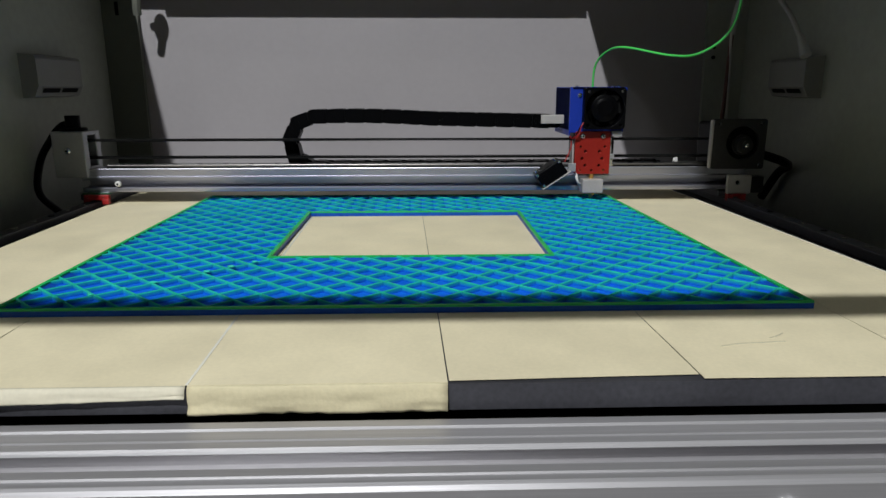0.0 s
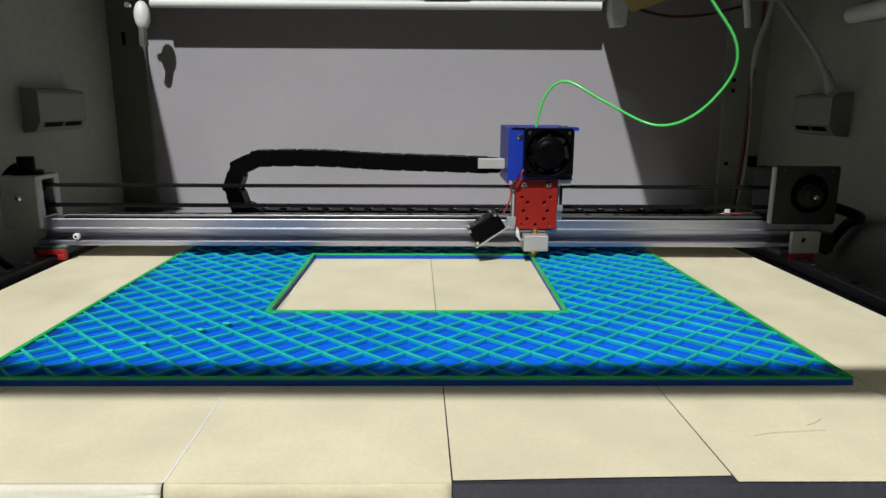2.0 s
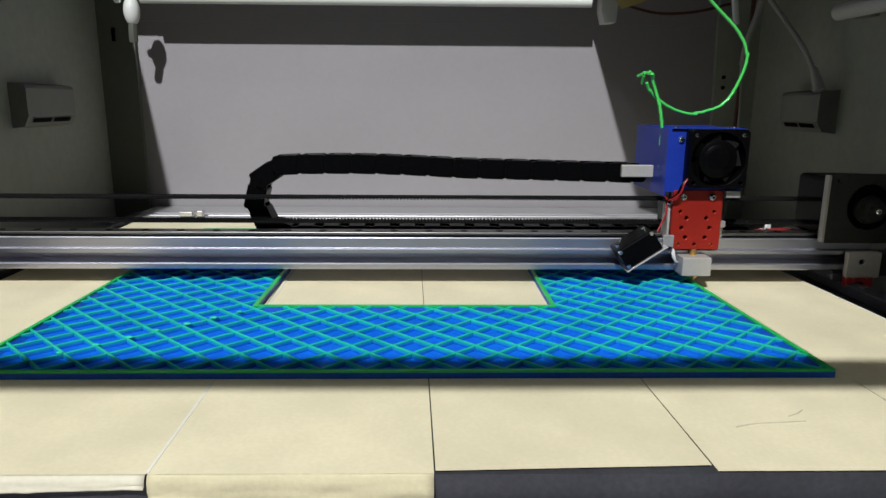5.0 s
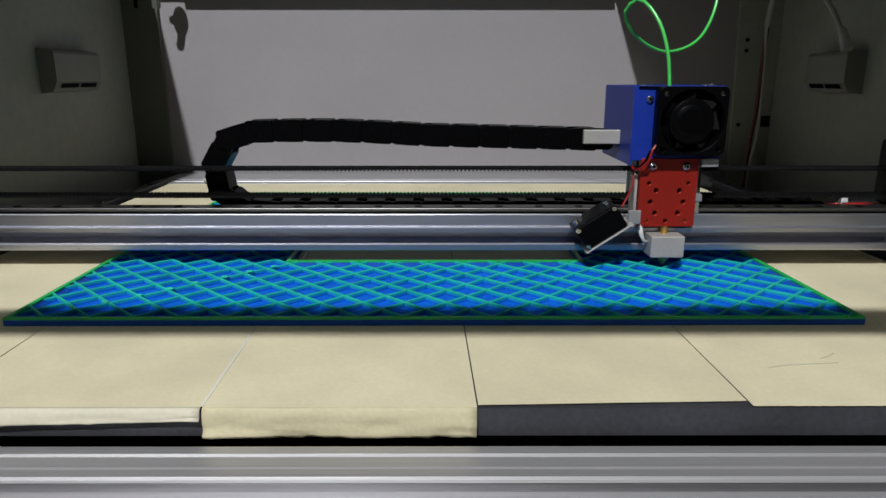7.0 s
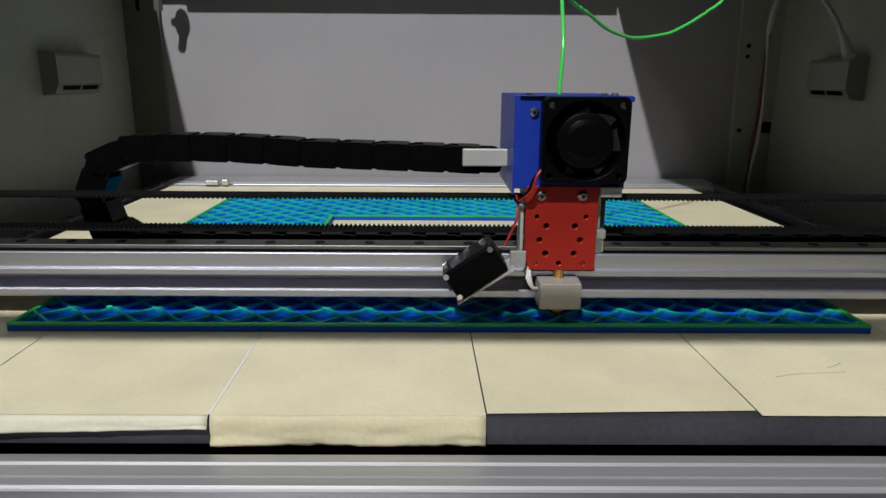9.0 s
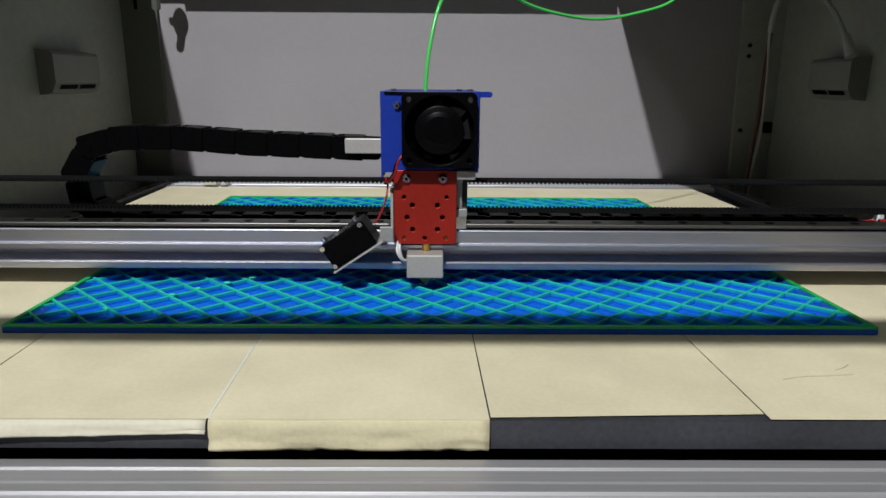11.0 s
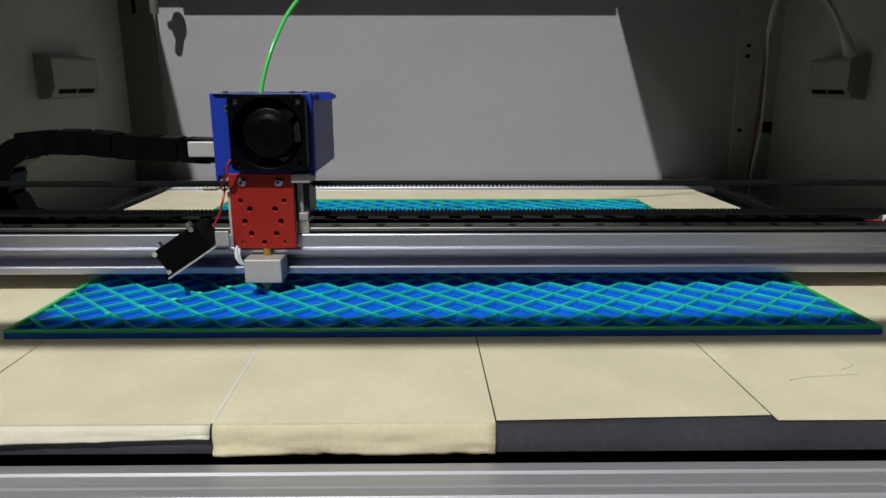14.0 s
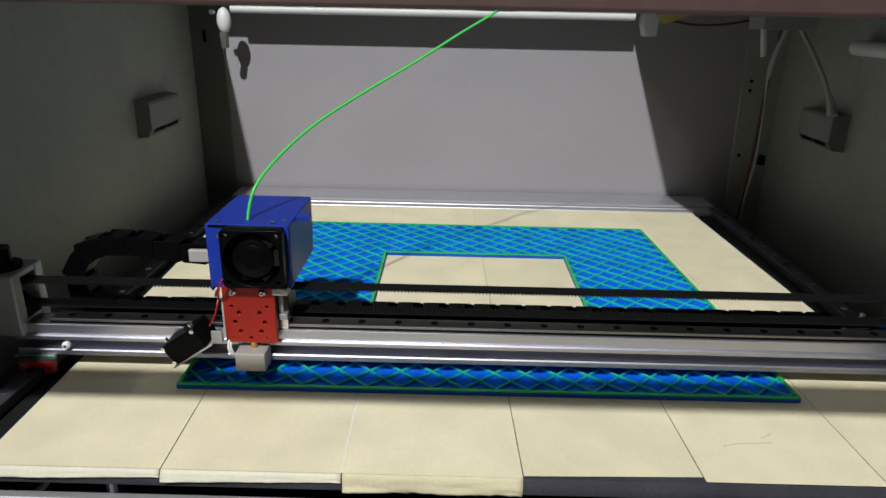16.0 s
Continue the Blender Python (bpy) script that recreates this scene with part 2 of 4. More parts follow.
def screw(parent, x, y, z, r, out=(0, -1, 0), material=None, name="screw"):
    """A button-head screw with a hex socket, standing out of a face."""
    o = Vector(out)
    bm = rod(Vector((x, y, z)) - o * r * 0.2, Vector((x, y, z)) + o * r * 0.5, r, seg=14)
    rod(Vector((x, y, z)) + o * r * 0.5, Vector((x, y, z)) + o * r * 0.9, r, bm, 14, r * 0.62)
    rod(Vector((x, y, z)) + o * r * 0.85, Vector((x, y, z)) + o * r * 0.93, r * 0.35, bm, 6, slot=1)
    return part(name, bm, [material or STEEL, BLACK], parent)


def slotted(y0, y1, z0, z1, open_front=True, open_top=False, lip=0.0038, gap=0.0066, deep=0.006):
    """Cross-section (y, z) of a slotted profile, its slots in the front and top faces."""
    pts = [(y0 + 0.0006, z0)]
    pts += [(y1, z0), (y1, z1)]
    if open_top:
        c = (y0 + y1) / 2
        pts += [(c + gap / 2, z1), (c + gap / 2, z1 - 0.002), (c + gap * 0.8, z1 - 0.003), (c + gap * 0.5, z1 - deep), (c - gap * 0.5, z1 - deep),
                (c - gap * 0.8, z1 - 0.003), (c - gap / 2, z1 - 0.002), (c - gap / 2, z1)]
    pts += [(y0 + 0.0009, z1), (y0, z1 - 0.0008)]
    if open_front:
        a = z0 + lip
        pts += [(y0, a + gap), (y0 + 0.0022, a + gap), (y0 + 0.0022, a + gap + 0.002), (y0 + deep, a + gap - 0.0005), (y0 + deep, a + 0.0005),
                (y0 + 0.0022, a - 0.002), (y0 + 0.0022, a), (y0 + 0.0009, a), (y0, a - 0.0008)]
    pts += [(y0, z0 + 0.0006)]
    return pts


# ---- the large structure ----
def build_room():
    shell = (("room_floor", (-3, 3, -5, 3, -0.95, -0.9), ROOM_FLOOR), ("room_ceiling", (-3, 3, -5, 3, 3.2, 3.25), ROOM), ("room_wall_west", (-3.05, -3, -5, 3, -0.9, 3.2), ROOM),
             ("room_wall_east", (3, 3.05, -5, 3, -0.9, 3.2), ROOM), ("room_wall_south", (-3, 3, -5.05, -5, -0.9, 3.2), ROOM), ("room_wall_north", (-3, 3, 3, 3.05, -0.9, 3.2), ROOM))
    for name, b, m in shell:
        tagged(link(name, box(*b), m), "plain painted workshop " + name.split("_")[1], "room", kind="structure")


def build_enclosure():
    side = "grey-green painted side panel of the printer housing"
    tagged(link("wall_left", box(-0.40, -0.385, -0.144, 0.6195, -0.12, 0.25), WALL_GREY), side, "wall", kind="structure")
    tagged(link("wall_right", box(0.385, 0.40, -0.144, 0.6195, -0.12, 0.25), WALL_GREY), side, "wall", kind="structure")
    tagged(link("wall_back", box(-0.385, 0.385, 0.6035, 0.6195, -0.12, 0.25), WALL_WHITE), "pale grey flat back panel of the printer housing", "wall", kind="structure")
    tagged(link("housing_floor", box(-0.385, 0.385, -0.144, 0.6035, -0.12, -0.105), BLACK_FLOOR), "dark floor of the printer housing below the bed", "floor", kind="structure")
    tagged(link("housing_base", box(-0.398, 0.398, -0.142, 0.6175, -0.90, -0.1205, 0.002), WALL_GREY), "grey-green painted lower cabinet under the printer housing", "cabinet", kind="structure")
    tagged(link("trim_back", box(-0.343, 0.334, 0.6012, 0.6033, 0.2165, 0.2505), WALL_WHITE), "pale grey folded strip along the top of the back panel", "trim", kind="structure")
    # top panels, open in the middle
    tagged(link("ceiling_back", box(-0.40, 0.40, 0.5458, 0.6195, 0.251, 0.259), WALL_GREY), "grey sheet top panel along the back", "ceiling", kind="structure")
    bm = prism([(0.40, -0.144), (0.40, 0.5447), (0.173, 0.5447), (0.173, 0.3305), (0.191, 0.1706), (0.196, -0.1205), (0.196, -0.144)], "z", 0.251, 0.259)
    tagged(link("ceiling_left", box(-0.40, -0.355, -0.144, 0.5447, 0.251, 0.259), WALL_GREY), "grey sheet top panel along the side", "ceiling", kind="structure")
    tagged(link("ceiling_right", bm, WALL_GREY), "grey sheet top panel in the back corner", "ceiling", kind="structure")
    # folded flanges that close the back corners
    # left flange only: its darker colour holds the shade of this corner
    post = tagged(link("post_left", prism([(-0.3848, -0.1), (-0.344, -0.1), (-0.3435, 0.2505), (-0.3848, 0.2505)], "y", 0.597, 0.6032), DARKENED_GREY), "grey-green folded sheet corner flange", "post", kind="structure")
    part("slot", box(-0.3686, -0.3650, 0.5952, 0.5980, 0.1930, 0.2080, 0.0006), BLACK, post)
    post = tagged(link("post_right", prism([(0.342, -0.1), (0.3848, -0.1), (0.3848, 0.2505), (0.334, 0.2505)], "y", 0.597, 0.6032), WALL_GREY), "grey-green folded sheet corner flange", "post", kind="structure")
    for z in (0.158, 0.146, 0.060):
        part("screw_hole", rod((0.346, 0.5980, z), (0.346, 0.5954, z), 0.0022), BLACK, post)
    tagged(link("front_edge", box(-0.40, 0.40, -0.1434, -0.1183, 0.2415, 0.2505, 0.001), BROWN), "dark brown top edge of the housing's front opening", "trim", kind="structure")


def profile_beam(name, label, pts, x0, x1, material):
    return tagged(link(name, prism(pts, "x", x0, x1), material), label, "frame", "frame profiles", "structure")


def build_frame():
    # front profile: a wide bar with a shallow groove, an open slot and eased edges along its top
    top, low = -0.012, -0.052
    pts = [(-0.0065, top), (-0.0112, top), (-0.0122, top - 0.0007), (-0.0183, top - 0.0007), (-0.0186, top - 0.0016), (-0.0194, top - 0.0016), (-0.0197, top - 0.0007),
           (-0.0240, top - 0.0007), (-0.0250, top - 0.0014), (-0.0254, top - 0.0022), (-0.0245, top - 0.0030), (-0.0185, top - 0.0034), (-0.0185, top - 0.0125), (-0.0425, top - 0.0125),
           (-0.0425, top - 0.0050), (-0.0366, top - 0.0045), (-0.0366, top - 0.0012), (-0.0372, top - 0.0007), (-0.0416, top - 0.0007), (-0.0420, top - 0.0014), (-0.0452, top - 0.0014),
           (-0.0464, top - 0.0021), (-0.0474, top - 0.0036), (-0.0474, low), (-0.0065, low)]
    profile_beam("front_profile", "slotted bright aluminium profile across the printer's front", pts, -0.385, 0.385, FRONT_ALU)
    for x in (-0.27, 0.0085, 0.1115):
        bolt = thing("frame_bolt", "button-head bolt in the front profile", "bolt", "front profile bolts")
        screw(bolt, x, -0.0474, -0.0245, 0.0038)
    top = 0.0010
    back = [(0.5207, -0.02), (0.5207, top - 0.003), (0.5218, top - 0.0012), (0.5239, top), (0.5287, top), (0.5293, top - 0.001), (0.5335, top - 0.001), (0.5341, top), (0.5410, top),
            (0.5417, top - 0.004), (0.5498, top - 0.004), (0.5506, top), (0.5964, top), (0.5964, -0.02)]
    profile_beam("back_profile", "slotted bright aluminium profile behind the bed", back, -0.335, 0.305, FRONT_ALU)
    clip = thing("profile_clip", "small steel corner clip on the back profile", "clip")
    part("body", box(-0.279, -0.264, 0.5191, 0.5287, 0.001, 0.007, 0.001), STEEL, clip)
    part("foot", box(-0.260, -0.253, 0.5191, 0.5277, 0.001, 0.008, 0.001), STEEL, clip)
    for s, x0, x1, xr in (("left", -0.352, -0.3075, -0.327), ("right", 0.2775, 0.322, 0.297)):
        rail = thing("side_rail", "black anodised side profile carrying a linear rail", "rail", "side rails", "structure")
        part("profile", prism([(x0, -0.045), (x1, -0.045), (x1, -0.004), (x1 - 0.012, -0.004), (x1 - 0.012, -0.008), (x1 - 0.018, -0.008), (x1 - 0.018, -0.004), (x0, -0.004)], "y", -0.0064, 0.549),
             RAIL_BLACK, rail)
        part("linear_rail", box(xr - 0.006, xr + 0.006, 0, 0.533, -0.004, 0.004, 0.0008), DARK_STEEL, rail, "dark steel guide rail")
        for k in range(20):
            y = 0.012 + 0.0266 * k
            part("bolt", rod((xr, y, 0.0038), (xr, y, 0.0046), 0.0026, seg=12), STEEL if k % 3 else BLACK, rail)


def build_bed():
    plate = tagged(link("build_plate", prism([(-0.304, 0), (0.2805, 0), (0.2665, 0.5181), (-0.319, 0.5181)], "z", -0.0115, -0.0006), DARK_STEEL), "dark grey metal build plate with taped top", "build plate")
    part("heater_pad", box(-0.28, 0.25, 0.0213, 0.501, -0.016, -0.0115), BLACK, plate)
    for k in range(4):
        x, y = (-0.26, 0.235)[k % 2], (0.053, 0.469)[k // 2]
        part("standoff", rod((x, y, -0.106), (x, y, -0.016), 0.006), STEEL, plate)
    edges = (-0.3025, -0.2, -0.1, 0.0, 0.1, 0.2, 0.279)
    for i, (a, b) in enumerate(zip(edges, edges[1:])):
        ny, nx = 30, 8
        folds = i < 3
        y_front = -0.0004 if folds else (0.0012 if i == 3 else 0.0006)
        if i == 4:
            y_front = 0.0003
        gap, lean = 0.0003, 0.0291

        def sheet(rows):
            bm = bmesh.new()
            vs = [[bm.verts.new(q) for q in row] for row in rows]
            for r0, r1 in zip(vs, vs[1:]):
                for k in range(len(r0) - 1):
                    bm.faces.new((r0[k], r0[k + 1], r1[k + 1], r1[k]))
            bmesh.ops.recalc_face_normals(bm, faces=bm.faces)
            return bm

        rows = []
        for j in range(ny + 1):
            row = []
            for k in range(nx + 1):
                u, v = k / nx, j / ny
                g = gap * (1 - 0.85 * v)
                x = a + g + (b - a - 2 * g) * u
                y = y_front + (0.5165 - y_front) * v
                if i == 3:
                    y += 0.0030 * u * (1 - v)
                row.append((x - lean * y, y, max(-0.0001, 0.0002 + 0.00008 * noise.noise((x * 30, y * 18, i * 3.1)) * (1 - 0.6 * v) ** 2)))
            rows.append(row)
        flap = []
        if folds:
            n, m = 9, 28
            for j in range(n + 1):
                row = []
                for k in range(m + 1):
                    u, w = k / m, j / n
                    x = a + gap + (b - a - 2 * gap) * u
                    ragged = 1 + ((0.020 * noise.noise((x * 60, 1.7, i)) + 0.035 * noise.noise((x * 420, 4.7, i))) if i == 2 else 0.42 * (0.6 - u) + 0.02 * noise.noise((x * 120, 1.7, i))) * w
                    curl = (0.0022, 0.0022, 0.0004)[i] * w * (0.8 + 0.2 * math.sin(u * 5 + i)) + (0.0014 * noise.noise((x * 60, w * 2.5, 2)) + 0.0010 * noise.noise((x * 190, w * 5, 7))) * w * (1.0 if i == 2 else 0.45)
                    row.append((x, -0.0005 - 0.0012 * min(1, w * 4) - curl, 0.0002 - (0.0046, 0.0050, 0.0113)[i] * ragged * (w if w > 0.2 else w * w * 5)))
                flap.append(row)
        lab = ("wide strip of cream masking tape folded over the plate's front edge", "wide strip of cream masking tape with a drooping folded flap",
               "wide strip of cream masking tape hanging down over the front edge", "strip of cream masking tape cut slantwise at the front",
               "wide strip of cream masking tape with a scuffed crease", "narrower strip of cream masking tape along the plate's edge")[i]
        strip = tagged(link("tape_strip", sheet(rows), TAPE), lab, "tape", "tape strips on the bed")
        pieces = [strip]
        if folds:
            pieces.append(part("flap", sheet(flap), TAPE_BACK if i == 2 else TAPE_PALE, strip, "folded tape end", 40))
        if i == 2:
            part("edge", prism([(a - 0.0006, 0), (a + 0.0005, 0), (a - 0.0072, 0.3838), (a - 0.0088, 0.3838)], "z", 0.0003, 0.0006), TAPE_EDGE, strip, "pale raised tape edge")
        if i == 5:
            part("edge", prism([(b - 0.0009, 0.0011), (b + 0.0001, 0.0011), (b - 0.0149, 0.5165), (b - 0.0159, 0.5165)], "z", 0.0003, 0.0009), TAPE_EDGE, strip, "pale tape edge")
        for ob in pieces:
            so = ob.modifiers.new("thickness", "SOLIDIFY")
            so.thickness, so.offset = 0.00025, 1
    # a shallow crease and scuff in the tape
    scuff = thing("tape_crease", "faint grey crease in the masking tape", "crease")
    part("crease", tube([(0.121, 0.032, 0.0005), (0.130, 0.0346, 0.0005), (0.142, 0.0357, 0.0005), (0.152, 0.0368, 0.0005)], 0.00035), mat("crease_grey", (0.42, 0.385, 0.28), 0.8), scuff)
    part("crease", tube([(0.147, 0.041, 0.0005), (0.152, 0.0437, 0.0005), (0.156, 0.0469, 0.0005)], 0.0003), bpy.data.materials["crease_grey"], scuff)


# ---- the printed part ----
OUT = [(-0.2225, 0.0796), (0.1903, 0.0806), (0.1772, 0.4337), (-0.2232, 0.4353)]
HOLE = (-0.108, 0.0737, 0.1835, 0.3397)
TOP = 0.0047
PITCH, PHASE_A, PHASE_B = 0.0216, -0.0096, 0.0102


def clip_line(p, d):
    """Where the line p + s d lies inside the outline and outside the hole: a list of (s0, s1)."""
    lo, hi = -9.0, 9.0
    for a, b in zip(OUT, OUT[1:] + OUT[:1]):
        nx, ny = -(b[1] - a[1]), b[0] - a[0]
        k, c = nx * d[0] + ny * d[1], nx * (p[0] - a[0]) + ny * (p[1] - a[1])
        if abs(k) < 1e-9:
            continue
        s = -c / k
        if k > 0:
            lo = max(lo, s)
        else:
            hi = min(hi, s)
    if hi <= lo:
        return []
    a, b = sorted(((HOLE[0] - p[0]) / d[0], (HOLE[1] - p[0]) / d[0]))
    e, f = sorted(((HOLE[2] - p[1]) / d[1], (HOLE[3] - p[1]) / d[1]))
    h0, h1 = max(a, e), min(b, f)
    if h1 <= h0 or h1 < lo or h0 > hi:
        return [(lo, hi)]
    return [s for s in ((lo, h0), (h1, hi)) if s[1] - s[0] > 0.002]


def ring(points, width, inward, z0, z1, foot=1.0):
    """A closed wall along an outline; foot widens its inner base."""
    n = len(points)
    bm = bmesh.new()
    c = Vector((sum(p[0] for p in points) / n, sum(p[1] for p in points) / n))
    inner = [Vector(p) + (c - Vector(p)).normalized() * width * 1.35 * (1 if inward else -1) for p in points]
    base = [Vector(p) + (q - Vector(p)) * foot for p, q in zip(points, inner)]
    rows = [[bm.verts.new((*p, z)) for p in pts] for pts, z in ((points, z0), (points, z1), (inner, z1), (base, z0))]
    for a, b in zip(rows, rows[1:] + rows[:1]):
        for i in range(n):
            bm.faces.new((a[i], a[(i + 1) % n], b[(i + 1) % n], b[i]))
    bmesh.ops.recalc_face_normals(bm, faces=bm.faces)
    return bm


def build_print():
    pr = thing("printed_frame", "blue and green printed rectangular frame with open lattice infill", "printed part")
    hx0, hx1, hy0, hy1 = HOLE
    hole = [(hx0, hy0), (hx1, hy0), (hx1, hy1), (hx0, hy1)]
    bm = bmesh.new()
    for z in (0.0006, 0.0016):
        o, h = [bm.verts.new((*p, z)) for p in OUT], [bm.verts.new((*p, z)) for p in hole]
        for i in range(4):
            bm.faces.new((o[i], o[(i + 1) % 4], h[(i + 1) % 4], h[i]))
    bmesh.ops.recalc_face_normals(bm, faces=bm.faces)
    part("base", bm, PLA_BLUE, pr, "flat blue base layers")
    part("outer_wall", ring(OUT, 0.0024, True, 0.0006, TOP - 0.0012, 2.9), PLA_SHADED, pr, "blue outer wall with shade put into its colour")
    part("outer_rim", ring(OUT, 0.0024, True, TOP - 0.0011, TOP), PLA_EDGE, pr, "bright green top rim")
    part("inner_wall", ring(hole, 0.0024, False, 0.0006, TOP - 0.0012, 2.9), PLA_SHADED, pr, "blue inner wall in the same shade-darkened colour")
    part("inner_rim", ring(hole, 0.0024, False, TOP - 0.0011, TOP), PLA_EDGE, pr, "bright green top rim")
    rng = random.Random(2)
    w = 0.00064
    for sign, phase in ((1, PHASE_A), (-1, PHASE_B)):
        d = Vector((1, SLOPE * sign)).normalized()
        nrm = Vector((-d.y, d.x))
        for k in range(-40, 60):
            p = Vector((k * PITCH + phase, 0.0841))
            for s0, s1 in clip_line(p, d):
                s0, s1 = s0 + 0.0008, s1 - 0.0008
                bm = bmesh.new()
                a, b = p + d * s0, p + d * s1
                steps = max(2, int((s1 - s0) / 0.02))
                jit = rng.uniform(-0.0002, 0.0002)
                rows = []
                for i in range(steps + 1):
                    q = a + (b - a) * i / steps + nrm * jit
                    ww = w * rng.uniform(0.85, 1.15)
                    dz = rng.uniform(-0.0002, 0.0) - (0.00025 if sign > 0 else 0)
                    rows.append([bm.verts.new((*(q + nrm * o), z)) for o, z in ((-ww, 0.0014), (-ww, TOP - 0.0019), (-ww, TOP - 0.0003 + dz), (-ww * 0.5, TOP + dz),
                                                                               (ww * 0.5, TOP + dz), (ww, TOP - 0.0003 + dz), (ww, TOP - 0.0019), (ww, 0.0014))])
                for r0, r1 in zip(rows, rows[1:]):
                    for j in range(7):
                        f = bm.faces.new((r0[j], r1[j], r1[j + 1], r0[j + 1]))
                        f.material_index = 1 if 1 <= j <= 5 else 0
                for r0, r1 in zip(rows, rows[1:]):
                    bm.faces.new((r0[7], r1[7], r1[0], r0[0]))
                for r in (rows[0], list(reversed(rows[-1]))):
                    bm.faces.new(r)
                bmesh.ops.recalc_face_normals(bm, faces=bm.faces)
                part("infill_line", bm, [PLA_FADE, PLA_FADE], pr)
    # small blobs of plastic left on one strand
    p0, d = Vector((-9 * PITCH + PHASE_A, 0.0841)), Vector((1, SLOPE)).normalized()
    for k in range(8):
        q = p0 + d * (0.012 + 0.0158 * k)
        part("blob", ball((q.x + rng.uniform(-0.0012, 0.0012), q.y, TOP), rng.uniform(0.0010, 0.0015), scale=(1.6, 1, 0.55)), BLOB, pr, smooth=60)


SLOPE = 0.96


# ---- the moving gantry ----
BEAM_Z0, BEAM_Z1 = 0.0121, 0.0270


def belt(parent, z, teeth_down, x0, x1):
    bm = box(x0, x1, 0.026, 0.036, z - 0.0006, z + 0.0006)
    s = -1 if teeth_down else 1
    n = int((x1 - x0) / 0.0024)
    for k in range(n):
        x = x0 + 0.0024 * k + 0.0004
        vs = [bm.verts.new((x + dx, y, z + s * dz)) for y in (0.026, 0.036) for dx, dz in ((0, 0.0005), (0.0004, 0.0016), (0.0012, 0.0016), (0.0016, 0.0005))]
        for q in ((0, 1, 2, 3), (7, 6, 5, 4), (0, 4, 5, 1), (1, 5, 6, 2), (2, 6, 7, 3)):
            bm.faces.new([vs[i] for i in q])
    bmesh.ops.recalc_face_normals(bm, faces=bm.faces)
    return part("belt", bm, RUBBER, parent, "black toothed drive belt")


